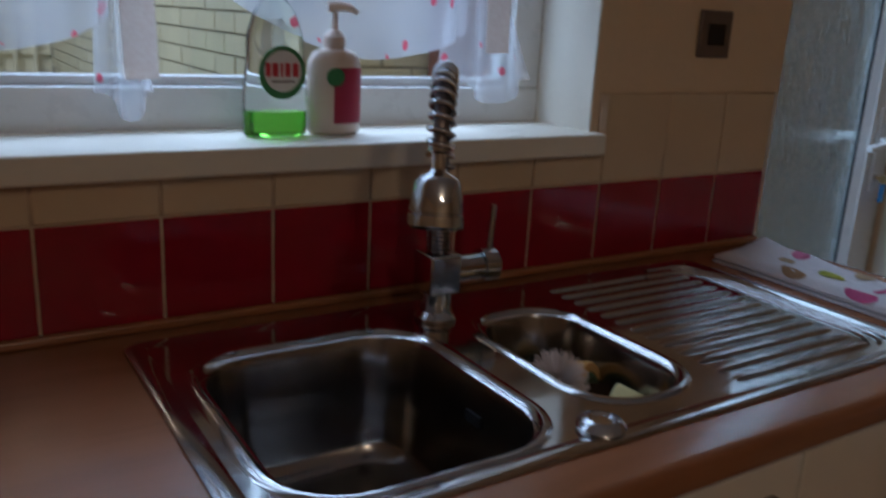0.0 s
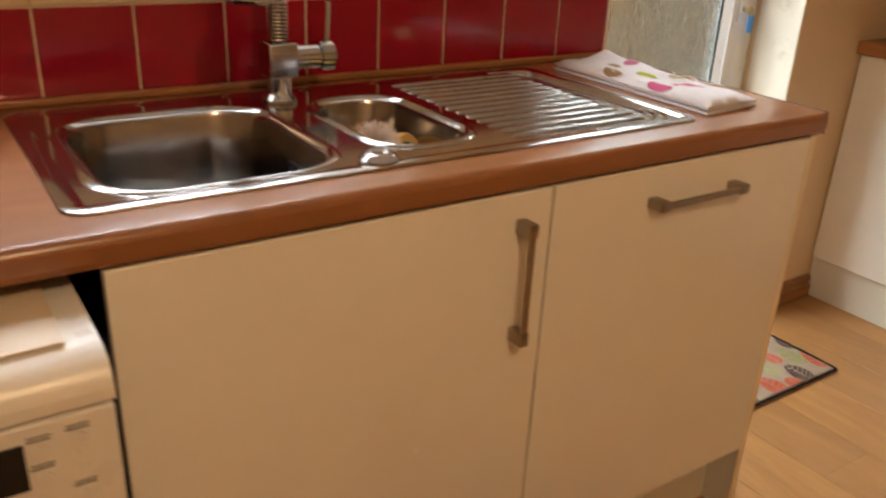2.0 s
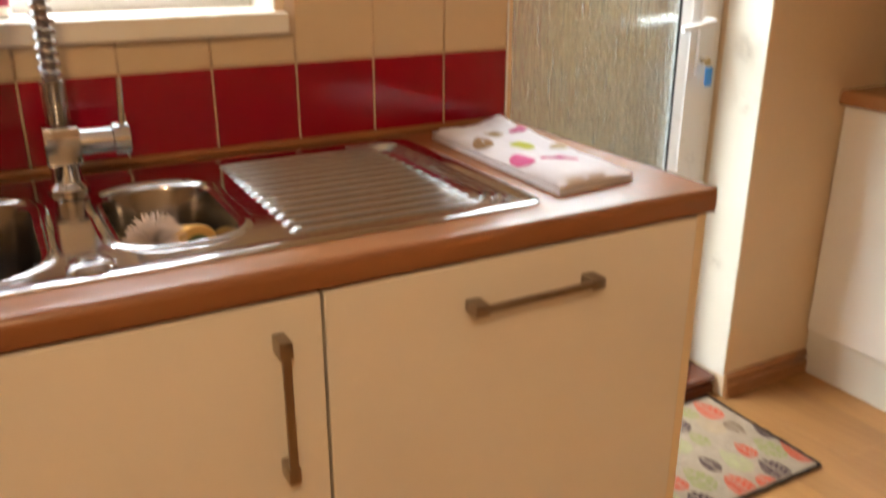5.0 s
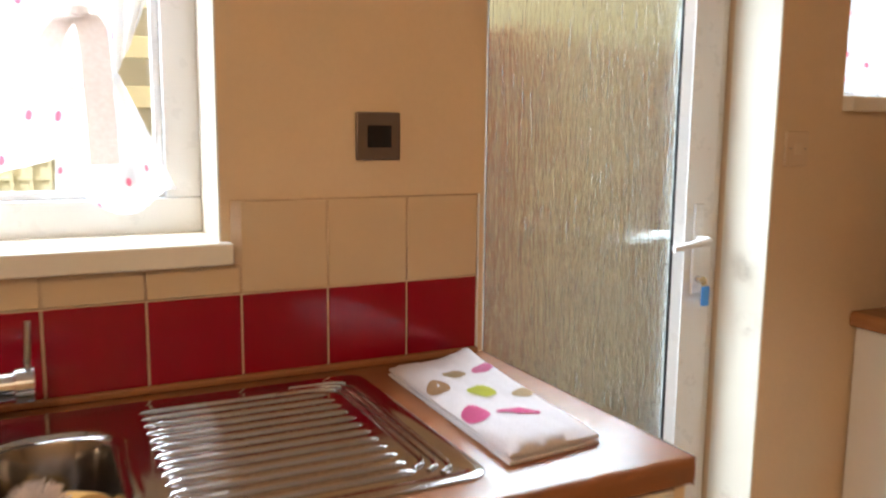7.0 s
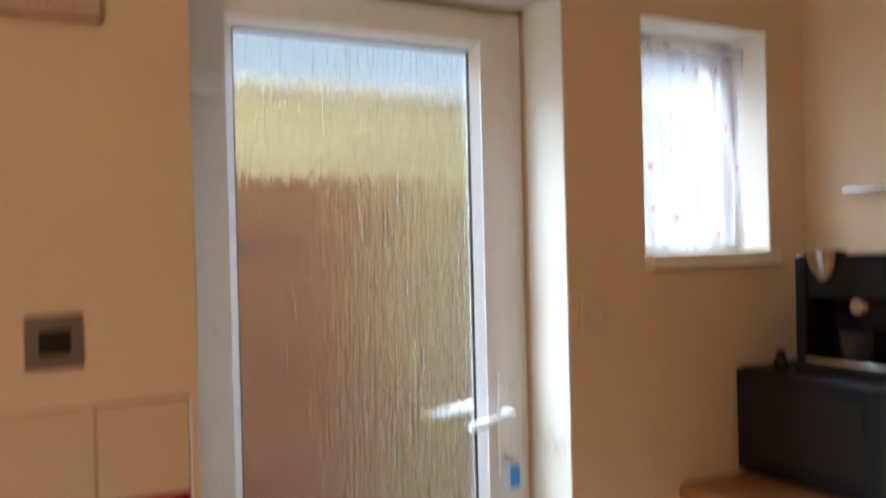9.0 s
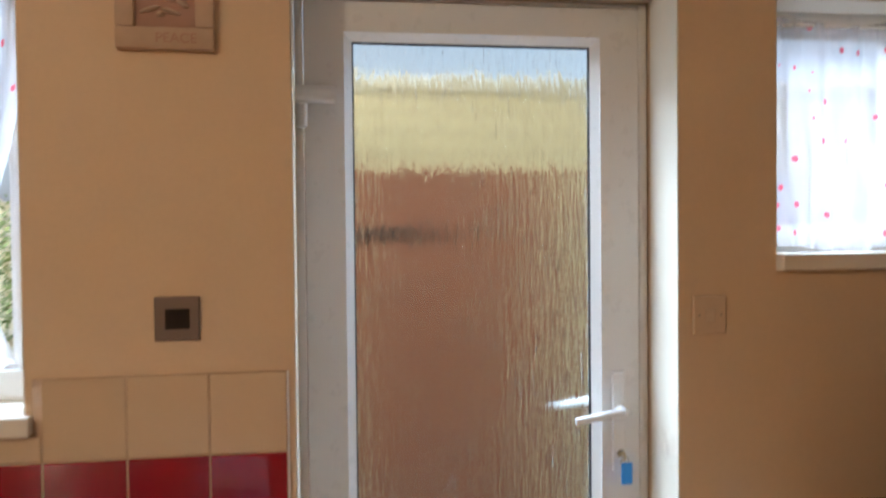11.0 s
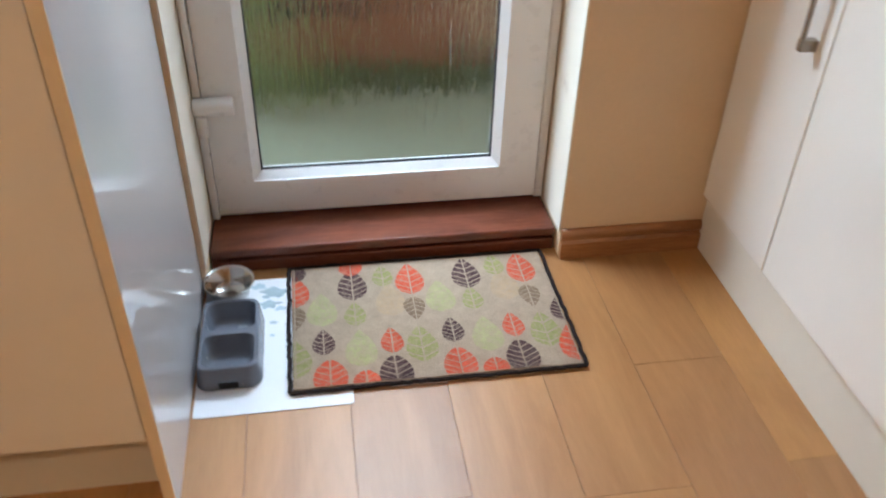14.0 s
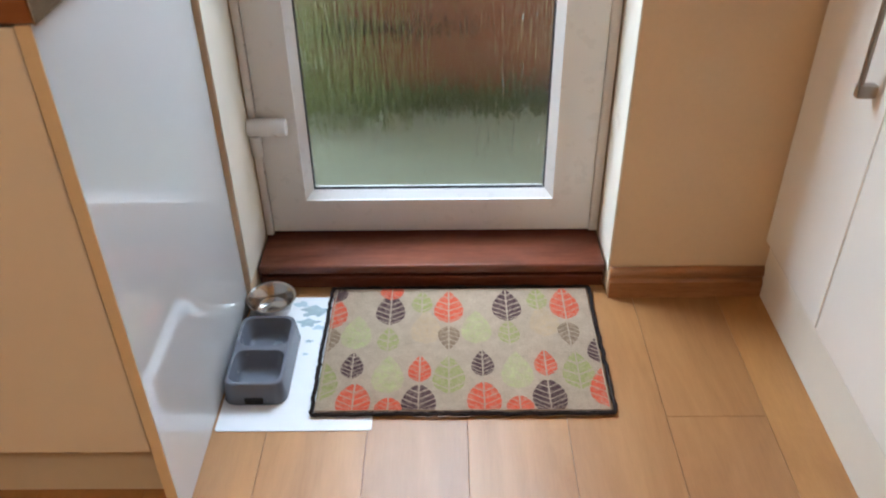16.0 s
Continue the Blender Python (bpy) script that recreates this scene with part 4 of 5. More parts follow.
def oval2(w, dth, z, k=22):
    return [(-0.925 + w * math.cos(2 * math.pi * i / k), 0.070 + dth * math.sin(2 * math.pi * i / k), 1.1475 + z) for i in range(k)]


part("bottle", loft([oval2(0.036, 0.020, 0.0005), oval2(0.041, 0.025, 0.005), oval2(0.042, 0.026, 0.07), oval2(0.040, 0.025, 0.105), oval2(0.033, 0.021, 0.118), oval2(0.016, 0.014, 0.124)], True, True), SOAP_WHITE, sd, smooth=60)
part("collar", lathe([(0.015, 0.124), (0.0165, 0.128), (0.0165, 0.140), (0.012, 0.146), (0.007, 0.150)], (-0.925, 0.070, 1.1475), 20), SOAP_WHITE, sd)
pm = rod((-0.925, 0.070, 1.2955), (-0.925, 0.070, 1.325), 0.0045, 10)
merge(pm, tube([(-0.936, 0.071, 1.328), (-0.92, 0.068, 1.330), (-0.905, 0.060, 1.328), (-0.896, 0.056, 1.322)], [0.007, 0.008, 0.006, 0.004], 10))
part("pump", pm, SOAP_WHITE, sd)
lbl = loft([[(-0.925 + 0.0425 * math.cos(a), 0.070 + 0.0265 * math.sin(a), z) for a in [radians(255 + 10 * i) for i in range(9)]] for z in (1.165, 1.245)], ring=False)
part("label", lbl, SOAP_LABEL, sd, "crimson wrap label")
disc(-0.935, 1.232, 0.014, 0.013, 0.0428, LABEL_GREEN, "label_badge", sd)

# ---- curtains at the sink window ----


def cloth(fn, nu, nv, wu=1.0, wv=1.0):
    """A cloth sheet from fn(u, v) -> point, with its own flat cloth coordinates in metres."""
    bm = bmesh.new()
    uvl = bm.loops.layers.uv.new("UVMap")
    vs = {}
    for i in range(nu + 1):
        for j in range(nv + 1):
            vs[i, j] = bm.verts.new(fn(i / nu, j / nv))
    for i in range(nu):
        for j in range(nv):
            f = bm.faces.new((vs[i, j], vs[i + 1, j], vs[i + 1, j + 1], vs[i, j + 1]))
            for l, (a, b) in zip(f.loops, ((i, j), (i + 1, j), (i + 1, j + 1), (i, j + 1))):
                l[uvl].uv = (a / nu * wu, b / nv * wv)
            f.smooth = True
    return bm


TIES = (-1.225, -0.670)
CY = 0.105
cur = thing("curtain", (-0.95, CY, 1.20), "sheer white voile curtain with pink dots, gathered in swags", "curtain")


def swag(x0, x1, top, end, sag):
    def fn(u, v):
        x = x0 + (x1 - x0) * u
        drop = end - sag * (math.sin(math.pi / 2 * min(1.0, u / 0.68)) - max(0.0, u - 0.68) ** 2 * 2.2)
        z = top + (drop - top) * v
        fold = 0.010 * math.sin(11 * v * (0.4 + 4 * u * (1 - u)) + 3 * u) * v
        return (x, CY + fold - 0.02 * math.sin(math.pi * u) * v, z)
    return fn


part("swag", cloth(swag(TIES[0], TIES[1], 2.04, 1.45, 0.195), 48, 40, 0.75, 0.65), VOILE, cur, smooth=80)
part("swag", cloth(swag(-1.69, TIES[0], 2.04, 1.45, 0.195), 40, 40, 0.6, 0.65), VOILE, cur, smooth=80)


def side_fall(u, v):
    x0, x1 = TIES[1], -0.490
    z = 2.04 + (1.37 - 2.04) * v + 0.10 * u * v
    x = x0 + 0.030 * v ** 3 + (x1 - x0) * u * (1 - 0.72 * v ** 2.4)
    return (x, CY + 0.012 * math.sin(20 * u) * (0.4 + v), z)


part("side_fall", cloth(side_fall, 30, 24, 0.3, 0.55), VOILE, cur, smooth=80)


def tail(xc, lean, wide, z0, z1):
    def fn(u, v):
        w = 0.018 + (wide - 0.018) * v ** 0.8
        x = xc + lean * v + (u - 0.5) * w
        z = z0 + (z1 - z0) * v + 0.02 * math.sin(7 * u + 1) * v
        return (x, CY - 0.004 + (0.010 + 0.012 * v) * math.sin(13 * u + 2 * v), z)
    return fn


part("tail", cloth(tail(TIES[1], 0.048, 0.190, 1.50, 1.205), 34, 24, 0.34, 0.32), VOILE, cur, smooth=80)
part("tail", cloth(tail(TIES[0], 0.015, 0.075, 1.46, 1.185), 24, 24, 0.2, 0.3), VOILE, cur, smooth=80)
rod_bm = rod((-1.695, CY, 2.045), (-0.484, CY, 2.045), 0.006, 10)
solid("curtain_wire", rod_bm, UPVC, "white curtain wire across the window", "curtain rail", kind="object")


def ribbon(points, w, name):
    """A flat satin ribbon along points."""
    rows = []
    pts = [Vector(p) for p in points]
    ext = [pts[0] * 2 - pts[1], *pts, pts[-1] * 2 - pts[-2]]
    fine = []
    for a, b, c, e in zip(ext, ext[1:], ext[2:], ext[3:]):
        for k in range(6):
            t = k / 6
            fine.append(0.5 * (2 * b + (c - a) * t + (2 * a - 5 * b + 4 * c - e) * t * t + (3 * b - a - 3 * c + e) * t ** 3))
    points = fine + [pts[-1]]
    for p, q in zip(points, points[1:] + [points[-1]]):
        rows.append([(p[0] - w / 2, p[1], p[2]), (p[0] + w / 2, p[1] - 0.004, p[2] + 0.002), (p[0] + w / 2, p[1] - 0.0028, p[2] + 0.002), (p[0] - w / 2, p[1] + 0.0012, p[2])])
    return part(name, loft(rows, True, True), RIBBON, bow, smooth=70)


for tx, tz in ((TIES[1], 1.505), (TIES[0], 1.46)):
    bow = thing("ribbon_bow", (tx, CY - 0.03, tz), "beige satin ribbon bow tying the curtain", "ribbon", "curtain bows")
    part("knot", lathe([(0.006, -0.014), (0.014, -0.008), (0.016, 0.0), (0.014, 0.008), (0.006, 0.014)], (tx, CY - 0.026, tz), 16), RIBBON, bow)
    y = CY - 0.036
    ribbon([(tx - 0.004, y, tz - 0.006), (tx - 0.022, y - 0.014, tz - 0.015), (tx - 0.044, y - 0.018, tz - 0.055), (tx - 0.040, y - 0.012, tz - 0.105), (tx - 0.026, y - 0.004, tz - 0.125)], 0.036, "loop")
    ribbon([(tx + 0.004, y, tz - 0.004), (tx + 0.016, y - 0.010, tz - 0.03), (tx + 0.022, y - 0.012, tz - 0.12), (tx + 0.026, y - 0.010, tz - 0.235)], 0.042, "loose_end")

# small window curtain
c2 = thing("curtain", (1.29, 0.112, 1.445), "sheer white dotted voile curtain on a wire", "curtain")


def flat_curtain(u, v):
    x = 1.038 + u * 0.404
    z = 1.938 - v * 0.510 + 0.008 * math.sin(9 * u)
    fold = 0.010 * math.sin(30 * u + 5.0 * v) + 0.006 * math.sin(53 * u - 4 * v) + 0.004 * math.sin(150 * u) * max(0.0, 1 - 6 * v)
    return (x - (0.012 * v if u > 0.9 else 0), 0.112 + fold * (0.5 + 0.5 * v), z)


part("drape", cloth(flat_curtain, 90, 30, 0.56, 0.52), VOILE, c2, smooth=80)
part("wire", rod((1.036, 0.112, 1.930), (1.446, 0.112, 1.930), 0.004, 8), UPVC, c2)

# ---- plates and plaque on the wall ----
sp = thing("cooker_switch_plate", (-0.200, -0.006, 1.32), "square pewter wall plate with black insert", "socket plate")
part("plate", box(-0.2465, -0.1640, -0.0085, -0.0005, 1.277, 1.360, 0.003, 3), PEWTER, sp)
part("insert", box(-0.2265, -0.182, -0.0105, -0.0088, 1.299, 1.337, 0.001, 2), BLACK_GLASS, sp, "black glossy insert")
sw = thing("light_switch", (0.876, NY - 0.006, 1.294), "cream plastic light switch plate", "light switch")
part("plate", box(0.839, 0.913, NY - 0.0095, NY - 0.0005, 1.253, 1.335, 0.003, 3), plain("cream_switch_plastic", (0.66, 0.51, 0.34), 0.4, vary=0.03), sw)
part("rocker", box(0.865, 0.887, NY - 0.0125, NY - 0.0098, 1.280, 1.308, 0.002, 2), plain("cream_rocker_plastic", (0.68, 0.55, 0.39), 0.35, vary=0.03), sw)
for sx in (0.851, 0.901):
    part("screw", rod((sx, NY - 0.0095, 1.294), (sx, NY - 0.0112, 1.294), 0.0022, 10), NICKEL, sw)

pq = thing("wall_plaque", (-0.216, -0.01, 1.818), "cream plaster relief plaque with raised lettering", "plaque")
PX0, PX1, PZ0, PZ1 = -0.304, -0.128, 1.818, 2.010
pb = bmesh.new()
box(PX0, PX1, -0.024, -0.0005, PZ0, PZ0 + 0.040, 0.004, 2, bm=pb)
box(PX0, PX1, -0.024, -0.0005, PZ1 - 0.034, PZ1, 0.004, 2, bm=pb)
box(PX0, PX0 + 0.034, -0.0235, -0.0005, PZ0 + 0.040, PZ1 - 0.034, 0.004, 2, bm=pb)
box(PX1 - 0.034, PX1, -0.0235, -0.0005, PZ0 + 0.040, PZ1 - 0.034, 0.004, 2, bm=pb)
part("moulded_frame", pb, PLASTER, pq)
part("field", box(PX0 + 0.034, PX1 - 0.034, -0.010, -0.0005, PZ0 + 0.040, PZ1 - 0.034), PLASTER_PINK, pq, "tinted sunken field")
rel = bmesh.new()
# a bird with spread wings, a tail and a twig below it
for cx, cz, rx, rz, tilt in ((-0.216, 1.922, 0.030, 0.013, 0.35), (-0.243, 1.934, 0.010, 0.008, 0.2), (-0.228, 1.944, 0.011, 0.026, -0.5), (-0.203, 1.943, 0.012, 0.028, 0.55),
                             (-0.186, 1.906, 0.016, 0.007, 0.7), (-0.244, 1.892, 0.020, 0.005, -0.3), (-0.206, 1.889, 0.020, 0.005, 0.3), (-0.225, 1.884, 0.008, 0.006, 0.0)):
    own = bmesh.new()
    bmesh.ops.create_uvsphere(own, u_segments=14, v_segments=8, radius=1)
    bmesh.ops.transform(own, matrix=Matrix.Translation((cx, -0.010, cz)) @ Matrix.Rotation(tilt, 4, "Y") @ Matrix.Diagonal((rx, 0.010, rz, 1)), verts=own.verts)
    merge(rel, own)
part("relief", rel, PLASTER, pq, "raised plaster bird relief")
txt = bpy.data.curves.new("lettering", "FONT")
txt.body = "PEACE"
txt.size, txt.extrude = 0.026, 0.0012
txt.align_x = "RIGHT"
holder = bpy.data.objects.new("lettering", txt)
dep = bpy.context.evaluated_depsgraph_get()
scene.collection.objects.link(holder)
dep.update()
tme = bpy.data.meshes.new_from_object(holder.evaluated_get(dep))
bpy.data.objects.remove(holder)
tb = bmesh.new()
tb.from_mesh(tme)
bmesh.ops.transform(tb, matrix=Matrix.Translation((-0.158, -0.0243, 1.829)) @ Matrix.Rotation(radians(90), 4, "X"), verts=tb.verts)
part("lettering", tb, PLASTER_PINK, pq, "raised letters reading PEACE")

# ---- floor things by the door ----
dm = thing("doormat", (0.477, -0.14, 0.0), "beige doormat with orange, green and brown leaves, black edging", "doormat")
MX, MY, MW, MD = 0.183, -0.336, 0.588, 0.392
part("mat_surface", box(MX + 0.006, MX + MW - 0.006, MY + 0.006, MY + MD - 0.006, 0.0012, 0.0095, 0.002, 1), MAT_BEIGE, dm)
eb = bmesh.new()
random.seed(2)
ring = [Vector(p) for p in round_rect(MX, MX + MW, MY, MY + MD, 0.006, 0.0065, 3)]
path = []
for a, b in zip(ring, ring[1:] + ring[:1]):
    k = max(1, int((b - a).length / 0.012))
    for i in range(k):
        path.append(a.lerp(b, i / k) + Vector((random.uniform(-1, 1), random.uniform(-1, 1), random.uniform(-0.3, 0.6))) * 0.0018)
path.append(path[0])
part("edging", tube(path, 0.0043, 7), MAT_EDGE, dm, "black stitched edging")

tufts = bmesh.new()
random.seed(12)
for k in range(900):
    p = path[random.randrange(len(path) - 1)] + Vector((random.uniform(-1, 1), random.uniform(-1, 1), 0.3)) * 0.003
    q = p + Vector((random.uniform(-1, 1), random.uniform(-1, 1), random.uniform(0.1, 0.9))) * random.uniform(0.004, 0.008)
    side_v = Vector((random.uniform(-1, 1), random.uniform(-1, 1), 0)) * 0.0012
    tufts.faces.new([tufts.verts.new(w) for w in (p - side_v, p + side_v, q)])
tagged(part("edge_tufts", tufts, MAT_EDGE, dm, smooth=0), kind="stuff")

SIZES = {"L": (0.0325, 0.108, 1), "S": (0.0235, 0.074, 1), "M": (0.033, 0.106, 1), "R": (0.034, 0.088, 2), "T": (0.027, 0.050, 2)}
LEAVES = """BL .14 .295, BL .40 .305, OL .27 .30, OL .53 .31, OL .012 .285, GS .21 .315, GS .47 .325, TS .27 .20, TS .53 .21, GS .14 .20, PL .07 .22, PL .33 .235, GS .40 .22,
QL .22 .235, QL .48 .255, BS .07 .125, BS .34 .13, OS .21 .115, OS .47 .13, GM .27 .10, PL .145 .10, PL .41 .11, GM .535 .11, OR .08 .033, OR .34 .036, BR .21 .030, BR .47 .042,
OT .15 .015, OT .41 .018, OM .585 .065, BS .585 .165, GM .012 .085, TS .012 .195, OT .14 .352, BT .012 .345"""
for order, item in enumerate(sorted(LEAVES.replace("\n", " ").split(","), key=lambda k: k.split()[0][0] not in "PQ")):
    kind, lx, ly = item.split()
    hw, ln, style = SIZES[kind[1]]
    lx, ly = float(lx) * 0.99, float(ly) * 1.071
    flip = -1 if kind in ("TS", "GS") and style == 1 and kind[0] == "T" else 1
    bm = bmesh.new()

    def put(px, py, z):
        return bm.verts.new((min(MX + MW - 0.008, max(MX + 0.008, MX + lx + px)), min(MY + MD - 0.008, max(MY + 0.008, MY + ly + py * flip)), z))

    def width(v):
        return hw * (2.55 * v ** 0.5 * (1 - v) ** 0.95 if style == 1 else math.sin(math.pi * min(1, 0.15 + 0.85 * v)) ** 0.6 if v < 1 else 0)

    # halves cut into slanted bands by the veins, so that the ground shows between
    bands = {"B": 7, "O": 6, "T": 6}.get(kind[0], 1 if kind[0] in "PQ" else 4)
    gapw = {"B": 0.10, "O": 0.07}.get(kind[0], 0.08)
    for s in (-1, 1):
        for b in range(bands):
            v0, v1 = b / bands, (b + 1) / bands
            g = gapw / bands if bands > 1 else 0
            mid = 0.0016 if bands > 1 else 0.0
            steps = 3 if bands > 1 else 12
            inner, outer = [], []
            for k in range(steps + 1):
                v = v0 + g + (v1 - v0 - 2 * g) * k / steps
                w = width(min(0.999, max(0.001, v)))
                lift = 0.38 * w if bands > 1 else 0.0
                inner.append(put(s * mid, (v - 0.5) * ln - 1.4 * lift, 0.0097 + 0.00002 * order))
                outer.append(put(s * max(mid + 0.0005, w), (v - 0.5) * ln, 0.0097 + 0.00002 * order))
            for k in range(steps):
                q = (inner[k], outer[k], outer[k + 1], inner[k + 1])
                bm.faces.new(q if s > 0 else q[::-1])
    part("leaf_motif", bm, LEAF[kind[0]], dm, smooth=0)

pp = loft([round_rect(0.005, 0.303, -0.372, 0.030, 0.006, z, 3) for z in (0.0006, 0.0018)], True, True)
sheet = thing("paper_sheet", (0.14, -0.2, 0.0), "white paper sheet with faded blue print under pet bowls", "paper")
part("sheet", pp, PAPER, sheet)
random.seed(21)
for cx, cy, cr in ((0.150, -0.020, 0.030), (0.140, -0.060, 0.022), (0.165, -0.075, 0.012), (0.150, -0.120, 0.008), (0.148, -0.160, 0.006), (0.118, 0.005, 0.016)):
    blot = [[(cx + cr * k * (1 + 0.35 * math.sin(3 * a + cx * 90) + 0.2 * math.sin(7 * a)) * math.cos(a), cy + 0.6 * cr * k * (1 + 0.3 * math.sin(5 * a)) * math.sin(a), 0.0021) for a in [2 * math.pi * i / 22 for i in range(22)]] for k in (1.0, 0.4)]
    part("faded_print", loft(blot, False, True), PRINT, sheet, smooth=0)

# double pet bowl
pet = thing("pet_bowl", (0.055, -0.20, 0.002), "grey plastic double pet bowl on paper", "pet bowl")
PB = (0.006, 0.132, -0.306, -0.086)
base = [round_rect(PB[0] + o, PB[1] - o, PB[2] + o, PB[3] - o, max(0.006, 0.026 - o), z, 6) for o, z in ((0.0, 0.003), (0.0005, 0.007), (0.006, 0.047), (0.007, 0.0500), (0.0082, 0.0515), (0.0098, 0.052))]
bm = loft(base, True, False)
fill = bmesh.new()
edges = []
inner_l = round_rect(PB[0] + 0.0098, PB[1] - 0.0098, PB[2] + 0.0098, PB[3] - 0.0098, 0.0162, 0.052, 6)
wells = [(PB[0] + 0.0125, PB[1] - 0.0125, PB[2] + 0.013, -0.2005), (PB[0] + 0.0125, PB[1] - 0.0125, -0.1875, PB[3] - 0.013)]
for l in [inner_l] + [round_rect(*w, 0.020, 0.052, 6) for w in wells]:
    vs = [fill.verts.new(p) for p in l]
    edges += [fill.edges.new((vs[i], vs[(i + 1) % len(vs)])) for i in range(len(vs))]
bmesh.ops.triangle_fill(fill, use_beauty=True, edges=edges, normal=(0, 0, 1))
merge(bm, fill)
part("rim", bm, GREY_PLASTIC, pet, smooth=40)
for w in wells:
    ls = [round_rect(w[0] + o, w[1] - o, w[2] + o, w[3] - o, 0.020, z, 6) for o, z in ((0.0, 0.052), (0.0006, 0.0515), (0.0015, 0.048), (0.009, 0.016), (0.014, 0.011), (0.020, 0.010))]
    part("well", loft(ls, False, True), GREY_PLASTIC, pet, smooth=60)
part("grip_slot", box(0.050, 0.088, PB[2] - 0.0005, PB[2] + 0.010, 0.004, 0.020, 0.002, 1), BLACK_MATT, pet)
wb = lathe([(0.034, 0.0), (0.036, 0.002), (0.040, 0.010), (0.050, 0.040), (0.0545, 0.044), (0.0555, 0.0455), (0.0535, 0.046), (0.049, 0.043), (0.040, 0.014), (0.034, 0.006), (0.012, 0.005)], (0.058, -0.075, 0.0022), 36)
for v in wb.verts:
    v.co.y += 0.052
solid("steel_bowl", wb, SATIN_BOWL, "small polished steel water bowl on paper", "bowl", kind="object", smooth=60)

# ---- cabinets on the side wall ----
H2 = 0.878
def side_profile(y):
    pts = [(ROOM_E - 0.003, H2 - 0.040), (1.126, H2 - 0.040), (1.120, H2 - 0.036), (1.118, H2 - 0.028), (1.118, H2 - 0.012)]
    for a in range(0, 91, 18):
        pts.append((1.130 - 0.012 * math.cos(radians(a)), H2 - 0.012 + 0.012 * math.sin(radians(a))))
    return [(x, y, z) for x, z in pts] + [(ROOM_E - 0.003, y, H2)]


wt2 = loft([side_profile(NY - 0.003), side_profile(-2.35)], True, True)
side_top = thing("worktop", (1.47, -0.9, H2 - 0.038), "walnut effect worktop along the side wall", "worktop")
part("top", wt2, WORKTOP_Y, side_top)
FX = 1.143


def side_unit(y1, y0, handle_y):
    u = thing("base_cabinet", (1.4, (y0 + y1) / 2, 0.0), "cream gloss base cabinet with closed door", "cabinet", "units along the side wall")
    part("carcass", box(FX + 0.022, ROOM_E - 0.01, y0 + 0.002, y1 - 0.002, 0.15, H2 - 0.0405, 0.001, 1), CARCASS, u)
    dr = part("door", box(FX, FX + 0.019, y0 + 0.0022, y1 - 0.0022, 0.147, H2 - 0.044, 0.0025, 3), CREAM, u, "cream high-gloss slab door")
    bar_handle(dr, (FX, handle_y, 0.784), (FX, handle_y, 0.603), (-1, 0, 0))


side_unit(0.037, -0.258, -0.212)
side_unit(-0.258, -0.858, -0.808)
side_unit(-0.858, -1.458, -0.908)
side_unit(-1.458, -2.058, -1.508)
solid("plinth", box(1.157, 1.171, -2.05, 0.037, 0.0005, 0.145, 0.001, 1), PLINTH, "cream plinth under side units", "plinth", kind="object")

# microwave, turned a little from the wall
mw = thing("microwave", (1.44, -0.22, H2), "black microwave oven on the side worktop", "microwave")
part("housing", box(1.312, 1.572, -0.460, 0.022, H2 + 0.012, H2 + 0.262, 0.006, 3), BLACK_MATT, mw)
fd = part("door", box(1.296, 1.313, -0.460, 0.022, H2 + 0.016, H2 + 0.258, 0.004, 3), BLACK, mw, "black gloss oven door")
part("door_window", box(1.2945, 1.2965, -0.310, -0.020, H2 + 0.055, H2 + 0.220, 0.001, 1), BLACK_GLASS, fd, "dark glass window")
part("control_strip", box(1.2945, 1.2965, -0.448, -0.350, H2 + 0.030, H2 + 0.245, 0.001, 1), BLACK_GLASS, fd)
for kz in (0.080, 0.155):
    part("dial", rod((1.296, -0.398, H2 + kz), (1.280, -0.398, H2 + kz), 0.021, 22, 0.018), NICKEL, fd, "silver dial")
for fx in (1.35, 1.54):
    for fy in (-0.42, -0.03):
        part("foot", rod((fx, fy, H2 + 0.0005), (fx, fy, H2 + 0.013), 0.012, 12), BLACK_MATT, mw)

# coffee maker on top of the microwave
ZM = H2 + 0.2625
cm = thing("coffee_machine", (1.45, -0.27, ZM), "black coffee machine with chrome funnel on the microwave", "coffee machine")
part("base", box(1.330, 1.565, -0.380, -0.118, ZM + 0.0005, ZM + 0.030, 0.008, 3), BLACK, cm)
part("tower", box(1.440, 1.565, -0.380, -0.118, ZM + 0.030, ZM + 0.250, 0.010, 3), BLACK, cm)
part("side_cheek", box(1.335, 1.445, -0.146, -0.118, ZM + 0.030, ZM + 0.270, 0.008, 3), BLACK, cm)
part("head", box(1.335, 1.565, -0.380, -0.148, ZM + 0.170, ZM + 0.272, 0.012, 3), BLACK, cm)
part("funnel", lathe([(0.012, -0.052), (0.020, -0.044), (0.034, -0.020), (0.042, 0.012), (0.044, 0.018), (0.040, 0.019), (0.030, -0.010)], (1.336, -0.202, ZM + 0.262), 28), CHROME, cm, "polished chrome funnel")
part("button", rod((1.335, -0.282, ZM + 0.160), (1.326, -0.282, ZM + 0.160), 0.020, 20, 0.016), CHROME, cm)
part("drip_tray", box(1.322, 1.44, -0.365, -0.155, ZM + 0.030, ZM + 0.040, 0.003, 2), CHROME, cm)
part("cup_stand", lathe([(0.030, 0.04), (0.034, 0.045), (0.038, 0.095), (0.036, 0.100), (0.030, 0.098)], (1.385, -0.24, ZM), 22), BLACK_GLASS, cm)
